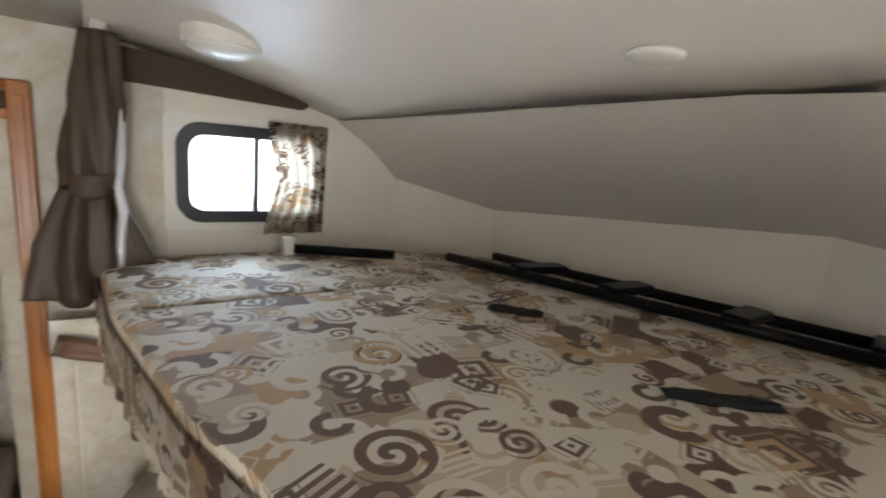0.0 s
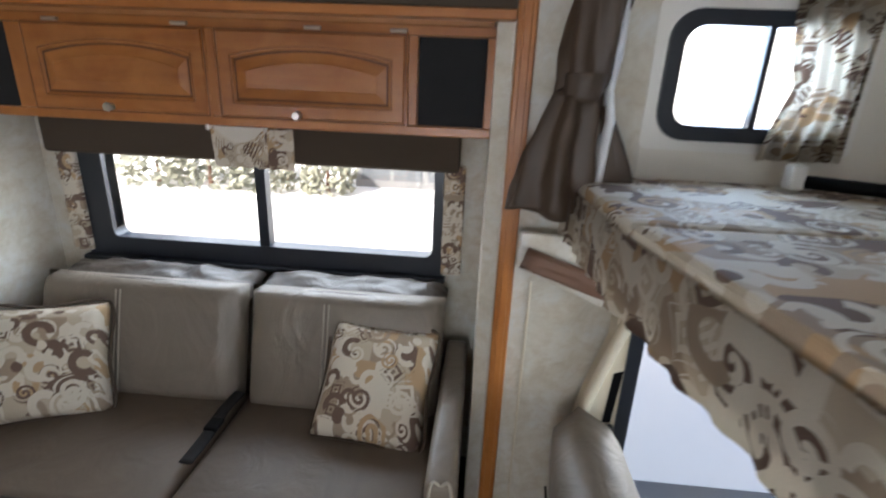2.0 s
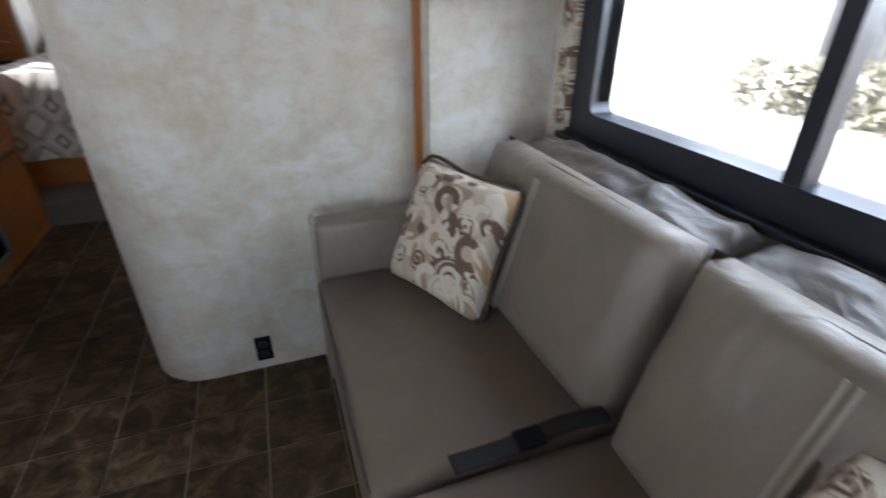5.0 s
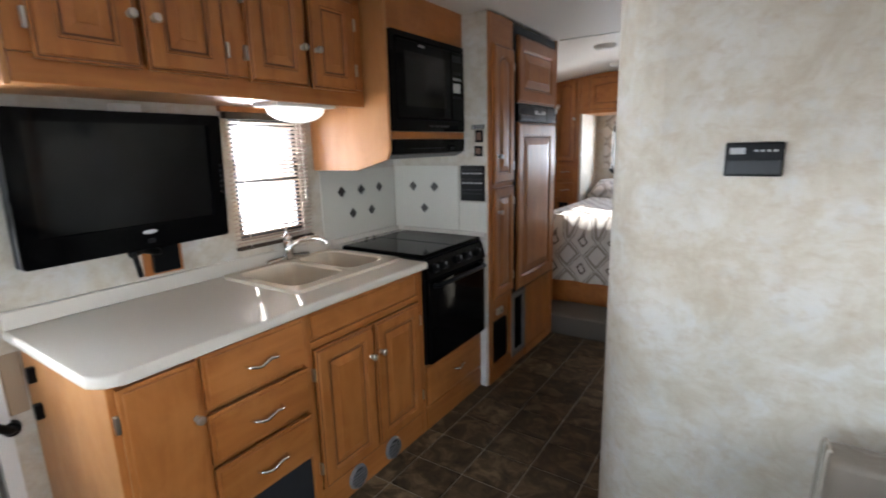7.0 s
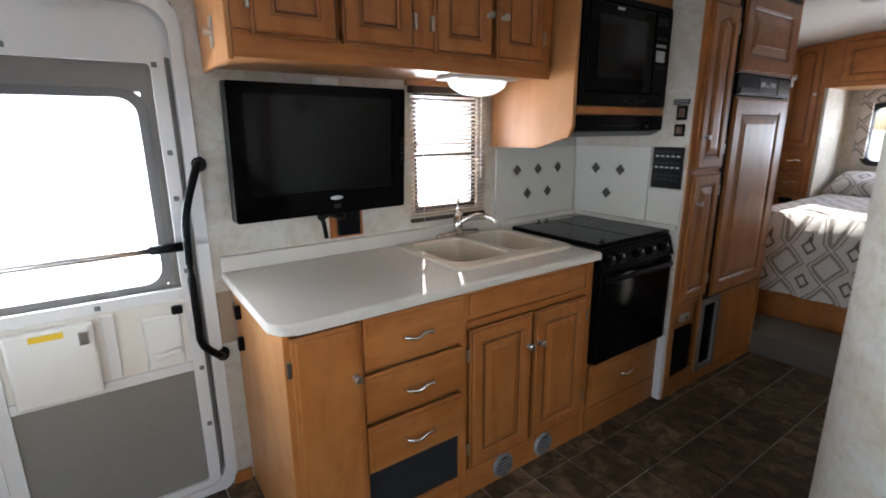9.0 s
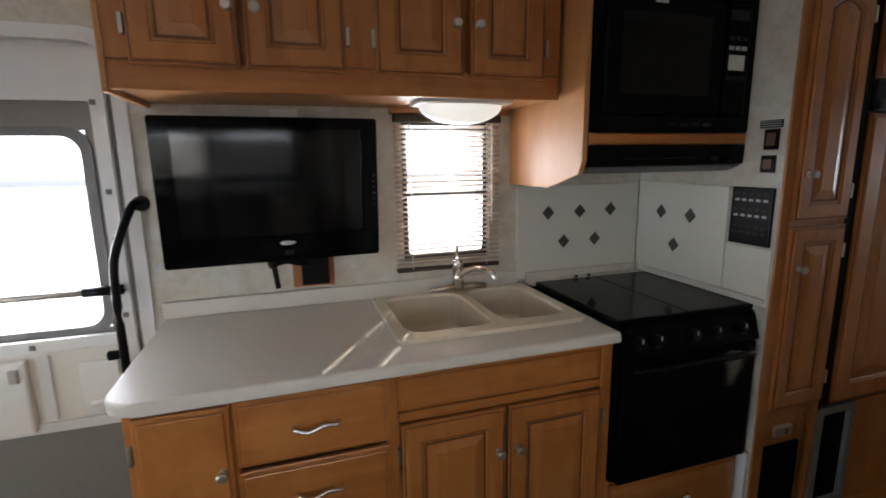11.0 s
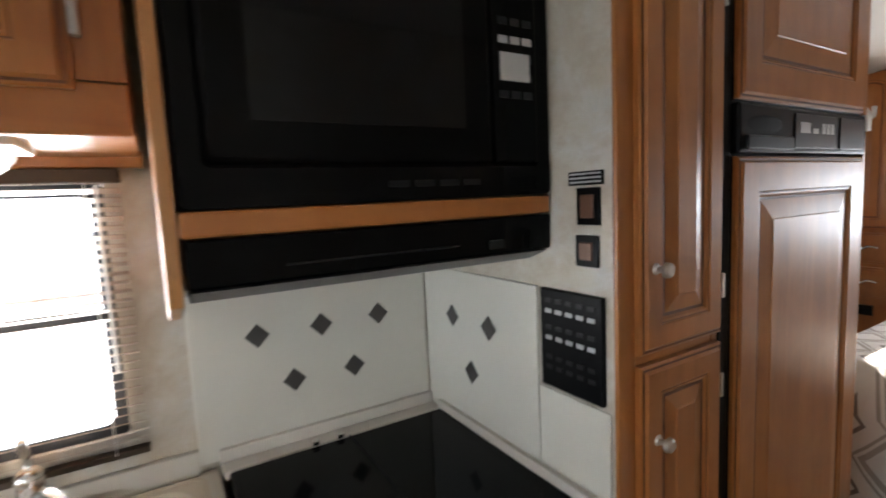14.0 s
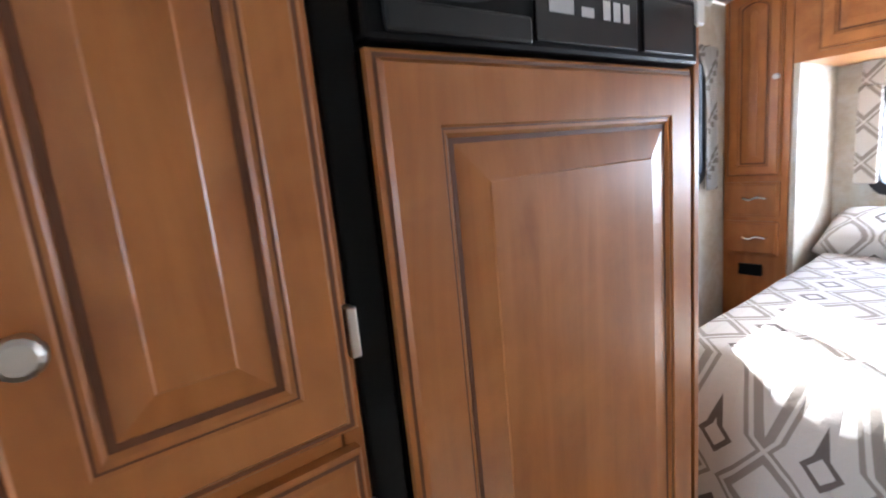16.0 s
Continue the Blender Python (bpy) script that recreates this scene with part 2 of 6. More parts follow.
def swirl_mat(name, size, hung=False, thin=False):
    """Cream, tan and brown cloth with hooks, spirals, nested squares, bars and discs."""
    n = Nodes(name, 0.8)
    v = n.coords()
    x, y, z = n.sep(v)
    cloth = n.t.nodes.new("ShaderNodeCombineXYZ")
    n.link(y if hung else x, cloth.inputs[0])
    n.link(z if hung else n.math("SUBTRACT", y, z), cloth.inputs[1])
    shift = n.t.nodes.new("ShaderNodeVectorMath")
    shift.operation = "SCALE"
    shift.inputs[0].default_value = (3.7, 5.3, 0)
    n.link(n.rnd(), shift.inputs["Scale"])
    moved = n.t.nodes.new("ShaderNodeVectorMath")
    n.link(cloth.outputs[0], moved.inputs[0])
    n.link(shift.outputs[0], moved.inputs[1])
    uv = moved.outputs[0]

    def cells(scale, off, shape="EUCLIDEAN", spread=0.8):
        g = n.t.nodes.new("ShaderNodeMapping")
        g.inputs["Location"].default_value = off
        g.inputs["Scale"].default_value = (scale / size,) * 3
        n.link(uv, g.inputs["Vector"])
        k = n.t.nodes.new("ShaderNodeTexVoronoi")
        k.voronoi_dimensions, k.distance = "2D", shape
        k.inputs["Scale"].default_value = 1.0
        k.inputs["Randomness"].default_value = spread
        n.link(g.outputs[0], k.inputs["Vector"])
        d = n.t.nodes.new("ShaderNodeVectorMath")
        d.operation = "SUBTRACT"
        n.link(g.outputs[0], d.inputs[0])
        n.link(k.outputs["Position"], d.inputs[1])
        return n.sep(d.outputs[0]), n.sep(k.outputs["Color"])

    cream, tan, brown, sand, rust = (0.66, 0.60, 0.50), (0.33, 0.25, 0.175), (0.12, 0.068, 0.046), (0.50, 0.42, 0.31), (0.45, 0.30, 0.16)
    l0, c0 = cells(11.0, (3, 1, 0), "CHEBYCHEV")
    col = n.ramp(c0[0], [(0.0, cream), (0.16, tan), (0.34, sand), (0.50, brown), (0.66, cream), (0.76, sand), (0.90, rust)], True)

    def motif(col, scale, off, cut):
        (lx, ly, _), (ca, cb, cc) = cells(scale, off)
        turn = n.math("MULTIPLY", ca, 6.283)
        co, si = n.math("COSINE", turn), n.math("SINE", turn)
        u = n.math("ADD", n.math("MULTIPLY", lx, co), n.math("MULTIPLY", ly, si))
        w = n.math("SUBTRACT", n.math("MULTIPLY", ly, co), n.math("MULTIPLY", lx, si))
        r = n.math("SQRT", n.math("ADD", n.math("MULTIPLY", u, u), n.math("MULTIPLY", w, w)))
        ang = n.math("DIVIDE", n.math("ARCTAN2", w, u), 6.283)
        hook = n.math("MULTIPLY", n.math("COMPARE", r, 0.30, 0.11), n.math("LESS_THAN", n.math("ABSOLUTE", ang), 0.37))
        curl = n.math("MULTIPLY", n.math("LESS_THAN", n.math("FRACT", n.math("MULTIPLY_ADD", r, 4.2, ang)), 0.55), n.math("LESS_THAN", r, 0.47))
        m = n.math("MAXIMUM", n.math("ABSOLUTE", u), n.math("ABSOLUTE", w))
        nest = n.math("MULTIPLY", n.math("LESS_THAN", n.math("FRACT", n.math("MULTIPLY_ADD", m, 5.0, 0.2)), 0.52), n.math("LESS_THAN", m, 0.38))
        bars = n.math("MULTIPLY", n.math("LESS_THAN", n.math("FRACT", n.math("MULTIPLY", w, 6.0)), 0.5), n.math("LESS_THAN", m, 0.40))
        disc = n.math("LESS_THAN", r, 0.24)
        shape = disc
        for at, s_ in ((0.82, bars), (0.62, nest), (0.40, curl), (0.0, hook)):
            pick = n.math("MULTIPLY", n.math("GREATER_THAN", cb, at), n.math("LESS_THAN", cb, at + (0.12 if at == 0.82 else 0.22 if at else 0.40)))
            shape = n.math("ADD", n.math("MULTIPLY", shape, n.math("SUBTRACT", 1.0, pick)), n.math("MULTIPLY", s_, pick))
        tone = n.ramp(cc, [(0.0, cream), (0.38, brown), (0.66, cream), (0.84, tan), (0.94, rust)], True)
        return n.mix(n.math("MULTIPLY", shape, n.math("LESS_THAN", ca, cut)), col, tone)

    col = motif(col, 8.0, (0.3, 0.7, 0), 1.0)
    col = motif(col, 11.0, (5.2, 2.4, 0), 0.9)
    col = motif(col, 6.5, (9.1, 4.6, 0), 0.55)
    weave = n.noise(v, 420, 2)
    col = n.mix(n.math("MULTIPLY", weave, 0.25), col, (0.28, 0.23, 0.18))
    n.bump(weave, 0.3, 0.001)
    if thin:
        lit, both = n.t.nodes.new("ShaderNodeBsdfTranslucent"), n.t.nodes.new("ShaderNodeMixShader")
        both.inputs[0].default_value = 0.55
        n.link(col, lit.inputs[0])
        n.link(n.b.outputs[0], both.inputs[1])
        n.link(lit.outputs[0], both.inputs[2])
        n.link(both.outputs[0], n.t.nodes["Material Output"].inputs[0])
    return n.color(col)


def zigzag_mat():
    """Pale bedspread with columns of brown diamonds between taupe zigzags."""
    n = Nodes("diamond_zigzag_bedspread", 0.85)
    v = n.coords()
    x, y, z = n.sep(v)

    def fold(a, k):
        return n.math("ABSOLUTE", n.math("SUBTRACT", n.math("FRACT", n.math("MULTIPLY", a, k)), 0.5))

    u, w = fold(x, 4.4), fold(n.math("SUBTRACT", y, z), 5.2)
    d = n.math("ADD", u, n.math("MULTIPLY", w, 0.8))
    pale, taupe, brown = (0.60, 0.57, 0.53), (0.27, 0.235, 0.20), (0.115, 0.09, 0.075)
    col = n.ramp(d, [(0.0, pale), (0.12, brown), (0.19, pale), (0.42, taupe), (0.47, pale), (0.52, taupe), (0.62, pale)], True)
    weave = n.noise(v, 300, 2)
    quilt = n.math("ADD", n.math("POWER", fold(x, 14.0), 0.5), n.noise(v, 12, 4))
    n.bump(quilt, 0.35, 0.012)
    return n.color(n.mix(n.math("MULTIPLY", weave, 0.2), col, (0.34, 0.32, 0.30)))


def glass_mat():
    m = bpy.data.materials.new("window_glass")
    m.use_nodes = True
    t = m.node_tree
    t.nodes.clear()
    out, mx = t.nodes.new("ShaderNodeOutputMaterial"), t.nodes.new("ShaderNodeMixShader")
    tr, gl = t.nodes.new("ShaderNodeBsdfTransparent"), t.nodes.new("ShaderNodeBsdfGlossy")
    gl.inputs["Roughness"].default_value = 0.02
    mx.inputs[0].default_value = 0.06
    t.links.new(tr.outputs[0], mx.inputs[1])
    t.links.new(gl.outputs[0], mx.inputs[2])
    t.links.new(mx.outputs[0], out.inputs[0])
    return m


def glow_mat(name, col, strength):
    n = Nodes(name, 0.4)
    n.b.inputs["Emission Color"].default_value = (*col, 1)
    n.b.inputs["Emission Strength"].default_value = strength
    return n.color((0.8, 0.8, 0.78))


TILE, SWIRL, ZIGZAG, GLASS = tile_mat(), swirl_mat("cream_and_brown_swirl_cloth", 0.82), zigzag_mat(), glass_mat()
SWIRL_PILLOW = swirl_mat("swirl_pillow_cloth", 0.70)
SWIRL_FINE = swirl_mat("fine_swirl_cloth", 0.45, True)
SWIRL_THIN = swirl_mat("thin_swirl_curtain_cloth", 0.46, True, True)
LAMP_LENS = glow_mat("lit_lamp_lens", (1.0, 0.96, 0.88), 0.24)
BACKDROP_GLOW = glow_mat("glowing_backdrop_white", (1.0, 0.99, 0.97), 0.9)
DOME_LENS = plain("milky_dome_lens", (0.78, 0.78, 0.76), 0.3, var=0.03)


# ---- mesh helpers ----
def mesh_of(name, bm, material, smooth=False):
    me = bpy.data.meshes.new(name)
    bmesh.ops.recalc_face_normals(bm, faces=bm.faces)
    bm.to_mesh(me)
    bm.free()
    for mat in (material if isinstance(material, (list, tuple)) else (material,)):
        me.materials.append(mat)
    if smooth:
        for p in me.polygons:
            p.use_smooth = True
    return me


def part(name, bm, material, parent=None, label="", smooth=False):
    ob = new(name, mesh_of(name, bm, material, smooth))
    if parent is not None:
        ob.parent = parent
    return tagged(ob, label)


def thing(name, at, label, category, group="", kind=""):
    ob = new(name)
    ob.empty_display_size = 0.1
    ob.location = at
    return tagged(ob, label, category, group, kind)


def box(x0, x1, y0, y1, z0, z1, bevel=0.0, seg=2, bm=None):
    b = bmesh.new()
    bmesh.ops.create_cube(b, size=1, matrix=Matrix.LocRotScale(((x0 + x1) / 2, (y0 + y1) / 2, (z0 + z1) / 2), None, (abs(x1 - x0), abs(y1 - y0), abs(z1 - z0))))
    if bevel:
        bmesh.ops.bevel(b, geom=b.edges[:], offset=bevel, segments=seg, profile=0.5, affect="EDGES")
    if bm is None:
        return b
    me = bpy.data.meshes.new("t")
    b.to_mesh(me)
    b.free()
    bm.from_mesh(me)
    bpy.data.meshes.remove(me)
    return bm


def boxes(rows, bevel=0.0):
    bm = bmesh.new()
    for r in rows:
        box(*r, bevel=bevel, bm=bm)
    return bm


def cyl(p, q, r, r2=None, n=20, bm=None):
    b = bm if bm is not None else bmesh.new()
    p, q = Vector(p), Vector(q)
    turn = (q - p).to_track_quat("Z", "Y").to_matrix().to_4x4()
    bmesh.ops.create_cone(b, cap_ends=True, segments=n, radius1=r, radius2=r if r2 is None else r2, depth=(q - p).length,
                          matrix=Matrix.Translation((p + q) / 2) @ turn)
    return b


def ball(c, r, scale=(1, 1, 1), bm=None, u=16, v=10):
    b = bm if bm is not None else bmesh.new()
    bmesh.ops.create_uvsphere(b, u_segments=u, v_segments=v, radius=r, matrix=Matrix.LocRotScale(c, None, scale))
    return b


def tube(points, r, n=10):
    """A round bar along a smoothed line of points."""
    pts = [Vector(p) for p in points]
    fine = []
    for i in range(len(pts) - 1):
        a, b, c, d = pts[max(i - 1, 0)], pts[i], pts[i + 1], pts[min(i + 2, len(pts) - 1)]
        for k in range(6):
            s = k / 6
            fine.append(0.5 * ((2 * b) + (c - a) * s + (2 * a - 5 * b + 4 * c - d) * s * s + (3 * b - a - 3 * c + d) * s ** 3))
    fine.append(pts[-1])
    bm = bmesh.new()
    last = None
    for i, p in enumerate(fine):
        way = (fine[min(i + 1, len(fine) - 1)] - fine[max(i - 1, 0)]).normalized()
        q = way.to_track_quat("Z", "Y").to_matrix()
        ring = [bm.verts.new(p + q @ Vector((math.cos(2 * math.pi * k / n) * r, math.sin(2 * math.pi * k / n) * r, 0))) for k in range(n)]
        if last:
            for k in range(n):
                bm.faces.new((last[k], last[(k + 1) % n], ring[(k + 1) % n], ring[k]))
        else:
            bm.faces.new(ring[::-1])
        last = ring
    bm.faces.new(last)
    return bm


def prism(outline, axis, a, b, bevel=0.0):
    """An outline of two coordinates, drawn out along an axis from a to b."""
    put = {"x": lambda p, s: (s, p[0], p[1]), "y": lambda p, s: (p[0], s, p[1]), "z": lambda p, s: (p[0], p[1], s)}[axis]
    bm = bmesh.new()
    lo = [bm.verts.new(put(p, a)) for p in outline]
    hi = [bm.verts.new(put(p, b)) for p in outline]
    bm.faces.new(lo)
    bm.faces.new(hi[::-1])
    for i in range(len(lo)):
        j = (i + 1) % len(lo)
        bm.faces.new((lo[i], lo[j], hi[j], hi[i]))
    if bevel:
        bmesh.ops.bevel(bm, geom=bm.edges[:], offset=bevel, segments=2, profile=0.5, affect="EDGES")
    return bm


FACING = {"+x": ((0, 1, 0), (1, 0, 0)), "-x": ((0, -1, 0), (-1, 0, 0)), "-y": ((1, 0, 0), (0, -1, 0))}


def onto(facing, at):
    """The pose of a front: u to its right, v up, n out of it."""
    u, n = FACING[facing]
    m = Matrix(((u[0], 0, n[0], at[0]), (u[1], 0, n[1], at[1]), (u[2], 1, n[2], at[2]), (0, 0, 0, 1)))
    return m


def bevel_width(w, h):
    return 0.040 if min(w, h) > 0.36 else 0.026


def panel_loop(bm, w, h, inset, depth, drop_by, arched):
    """One outline of a front; drop_by is how far an arched head falls to its sides."""
    ring = [bm.verts.new((inset, inset, depth)), bm.verts.new((w - inset, inset, depth))]
    k = 12 if arched else 1
    for i in range(k + 1):
        q = i / k
        ring.append(bm.verts.new((w - inset - q * (w - 2 * inset), h - inset - drop_by * (2 * q - 1) ** 2, depth)))
    return ring


def panel_bm(w, h, t=0.02, rail=0.05, arch=0.0):
    """A raised-panel front, from (0, 0) to (w, h), lying in u, v, with its face at n = t."""
    bm = bmesh.new()
    bw = bevel_width(w, h)
    rows = [(0, 0, 0), (0, t - 0.008, 0), (0.003, t - 0.0055, 0), (0.009, t - 0.005, 0), (0.013, t, 0), (rail, t, 1), (rail + 0.002, t - 0.0025, 1), (rail + 0.008, t - 0.003, 1),
            (rail + 0.013, t - 0.008, 1), (rail + 0.017, t - 0.008, 1), (rail + 0.019, t - 0.0065, 1), (rail + 0.019 + bw, t - 0.001, 1), (rail + 0.021 + bw, t + 0.0005, 1)]
    last = None
    for inset, depth, bend in rows:
        last, before = panel_loop(bm, w, h, min(inset, 0.44 * min(w, h)), depth, arch * bend, arch > 0), last
        if before:
            for i in range(len(last)):
                j = (i + 1) % len(last)
                bm.faces.new((before[i], before[j], last[j], last[i]))
    bm.faces.new(last)
    return bm


def groove_bms(w, h, t, rail, arch=0.0):
    """The thin glazed lines in the panel's mouldings, one mesh each."""
    for a, b, depth, bend in ((0.0045, 0.0085, t - 0.0047, 0), (rail + 0.0025, rail + 0.0045, t - 0.0022, 1), (rail + 0.0125, rail + 0.0185, t - 0.0062, 1)):
        bm = bmesh.new()
        p, q = panel_loop(bm, w, h, a, depth, arch * bend, arch > 0), panel_loop(bm, w, h, b, depth, arch * bend, arch > 0)
        for i in range(len(p)):
            j = (i + 1) % len(p)
            bm.faces.new((p[i], p[j], q[j], q[i]))
        yield bm


def front(parent, name, facing, at, w, h, mat=WOOD, rail=0.05, arch=0.0, t=0.02, flat=False, hinge=0):
    """A cabinet door or drawer front as a part; hinge: -1 or 1 sets small hinges on that side."""
    m = onto(facing, at)
    if flat:
        bm = box(0, w, 0, h, 0, t - 0.006, 0.003)
        box(0.011, w - 0.011, 0.011, h - 0.011, t - 0.007, t, 0.004, 2, bm)
    else:
        bm = panel_bm(w, h, t, rail, arch)
    bm.transform(m)
    ob = part(name, bm, mat, parent)
    if not flat:
        for g in groove_bms(w, h, t, rail, arch):
            g.transform(m)
            part("glaze_line", g, WOOD_GLAZE, ob)
    if hinge:
        u = -0.008 if hinge < 0 else w + 0.008
        for v in (0.09, h - 0.09):
            if h > 0.2:
                b = box(u - 0.005, u + 0.005, v - 0.024, v + 0.024, 0.0, t * 0.75, 0.002)
                b.transform(m)
                part("hinge", b, NICKEL, ob)
    return ob


def knob(parent, facing, at):
    u, n = FACING[facing]
    at, n = Vector(at), Vector(n)
    bm = cyl(at, at + n * 0.004, 0.010, 0.008, n=16)
    cyl(at + n * 0.004, at + n * 0.014, 0.0045, 0.006, 16, bm)
    cyl(at + n * 0.014, at + n * 0.019, 0.0075, 0.0135, 16, bm)
    cyl(at + n * 0.019, at + n * 0.026, 0.0135, 0.0125, 16, bm)
    cyl(at + n * 0.026, at + n * 0.0285, 0.0125, 0.009, 16, bm)
    part("knob", bm, NICKEL, parent, "round nickel knob")


def pull(parent, facing, at, half=0.05):
    u, n = FACING[facing]
    at, u, n = Vector(at), Vector(u), Vector(n)
    up = Vector((0, 0, 1))
    bm = tube([at - u * half, at - u * half * 0.85 + n * 0.02, at - u * half * 0.3 + n * 0.026 - up * 0.006, at + u * half * 0.3 + n * 0.026 + up * 0.006, at + u * half * 0.85 + n * 0.02, at + u * half], 0.0055)
    part("pull", bm, CHROME, parent, "wavy chrome pull", True)


def cushion(w, h, d, puff=0.25, n=14, pinch=0.0):
    """A soft block, w by h by d, centred, thinner to its edges."""
    bm = bmesh.new()
    sides = []
    for s in (1, -1):
        grid = []
        for i in range(n + 1):
            row = []
            for j in range(n + 1):
                a, b = 2 * i / n - 1, 2 * j / n - 1
                edge = (1 - abs(a) ** 4) * (1 - abs(b) ** 4)
                thick = d / 2 * ((1 - puff) * min(1, 12 * (1 - max(abs(a), abs(b)))) ** 0.5 + puff * edge ** 0.5)
                wob = 0.006 * noise.noise(Vector((a * 3 + w * 9, b * 3, s * 2.0)))
                k = 1 - pinch * (1 - (abs(a) * abs(b)) ** 1.5) * 0.5
                row.append(bm.verts.new((a * w / 2 * (k if abs(a) > 0.6 else 1), b * h / 2 * (k if abs(b) > 0.6 else 1), s * thick + wob)))
            grid.append(row)
        for i in range(n):
            for j in range(n):
                bm.faces.new((grid[i][j], grid[i + 1][j], grid[i + 1][j + 1], grid[i][j + 1]))
        sides.append(grid)
    bmesh.ops.remove_doubles(bm, verts=bm.verts, dist=0.004)
    return bm


def framed(c, u, v):
    """A pose from a centre and two edge directions."""
    u = Vector(u).normalized()
    v = Vector(v)
    v = (v - u * v.dot(u)).normalized()
    w = u.cross(v)
    return Matrix(((u.x, v.x, w.x, c[0]), (u.y, v.y, w.y, c[1]), (u.z, v.z, w.z, c[2]), (0, 0, 0, 1)))


def round_rect(u0, u1, v0, v1, r, k=6):
    out = []
    for cu, cv, a in ((u1 - r, v1 - r, 0), (u0 + r, v1 - r, 90), (u0 + r, v0 + r, 180), (u1 - r, v0 + r, 270)):
        for i in range(k + 1):
            g = radians(a + 90 * i / k)
            out.append((cu + r * math.cos(g), cv + r * math.sin(g)))
    return out


def ring_frame(outer, inner, axis, a, b):
    """A window frame between two outlines of equal length, from a to b along the axis."""
    put = {"x": lambda p, s: (s, p[0], p[1]), "y": lambda p, s: (p[0], s, p[1])}[axis]
    bm = bmesh.new()
    o0, o1 = [bm.verts.new(put(p, a)) for p in outer], [bm.verts.new(put(p, b)) for p in outer]
    i0, i1 = [bm.verts.new(put(p, a)) for p in inner], [bm.verts.new(put(p, b)) for p in inner]
    for k in range(len(outer)):
        j = (k + 1) % len(outer)
        for q in ((o0[k], o0[j], o1[j], o1[k]), (i0[k], i1[k], i1[j], i0[j]), (o1[k], o1[j], i1[j], i1[k]), (o0[k], i0[k], i0[j], o0[j])):
            bm.faces.new(q)
    return bm


def wall_x(name, x0, x1, y0, y1, z0, z1, holes, mat):
    """A wall in the y-z plane with rectangular holes (y0, y1, z0, z1) that do not overlap in y."""
    rows, y = [], y0
    for a, b, c, d in sorted(holes):
        if a > y:
            rows.append((x0, x1, y, a, z0, z1))
        if c > z0:
            rows.append((x0, x1, a, b, z0, c))
        if d < z1:
            rows.append((x0, x1, a, b, d, z1))
        y = b
    if y < y1:
        rows.append((x0, x1, y, y1, z0, z1))
    return tagged(part(name, boxes(rows), mat), "mottled beige papered wall board of the motorhome", "wall", kind="structure")


def structure(name, bm, mat, label, category, smooth=False):
    return tagged(part(name, bm, mat, smooth=smooth), label, category, kind="structure")


def glass_pane(bm, parent, name="pane"):
    ob = part(name, bm, GLASS, parent)
    ob.visible_shadow = False
    return ob

# ---- the large structure ----
W = 2.47                    # inner face of the street-side wall; the curb-side wall's is x = 0


def ceiling_z(x):
    return 2.085 - 0.10 * ((x - 1.235) / 1.235) ** 2


structure("floor", boxes([(-0.05, 2.52, -1.06, 5.25, -0.07, -0.006)]), GROUT, "pale jointing under the slate-look floor", "floor")
structure("cab_floor", boxes([(-0.05, 2.52, -2.55, -1.06, -0.07, -0.02)]), CARPET, "grey-brown carpet on the floor of the cab", "floor")
wall_x("wall_curb", -0.05, 0.0, -2.6, 5.25, -0.07, 2.0, [(-1.47, -1.0, 1.47, 1.775), (-0.60, 0.05, 0.0, 1.76), (0.93, 1.28, 1.0, 1.52), (3.75, 4.42, 1.2, 1.75)], PAPER)
wall_x("wall_street", W, W + 0.05, -0.98, 5.25, -0.07, 2.0, [(-0.63, 1.17, 0.0, 1.76)], PAPER)
wall_x("wall_bunk", W, W + 0.05, -1.80, -0.98, 1.24, 2.0, [(-1.455, -1.02, 1.48, 1.765)], WHITE_WALL)
structure("wall_rear", boxes([(-0.05, 0.46, 5.2, 5.25, -0.07, 2.0), (1.66, 2.52, 5.2, 5.25, -0.07, 2.0), (0.46, 1.66, 5.2, 5.25, -0.07, 1.06), (0.46, 1.66, 5.2, 5.25, 1.54, 2.0)]), PAPER, "mottled beige papered rear wall with the bedroom window", "wall")


def ceiling_sheet(rows, thick):
    """A crowned ceiling: rows of (y, lift at the middle, height at the sides)."""
    bm = bmesh.new()
    lo, hi = [], []
    for y, mid, side in rows:
        lo.append([bm.verts.new((x, y, side + (mid - side) * (1 - ((x - 1.235) / 1.285) ** 2))) for x in np.linspace(-0.05, 2.52, 13)])
        hi.append([bm.verts.new((v.co.x, y, v.co.z + thick)) for v in lo[-1]])
    for g, flip in ((lo, 1), (hi, 0)):
        for i in range(len(rows) - 1):
            for k in range(12):
                bm.faces.new((g[i][k], g[i][k + 1], g[i + 1][k + 1], g[i + 1][k]))
    for i in range(len(rows) - 1):
        for k in (0, 12):
            bm.faces.new((lo[i][k], lo[i + 1][k], hi[i + 1][k], hi[i][k]))
    for g in (0, -1):
        for k in range(12):
            bm.faces.new((lo[g][k], lo[g][k + 1], hi[g][k + 1], hi[g][k]))
    return bm


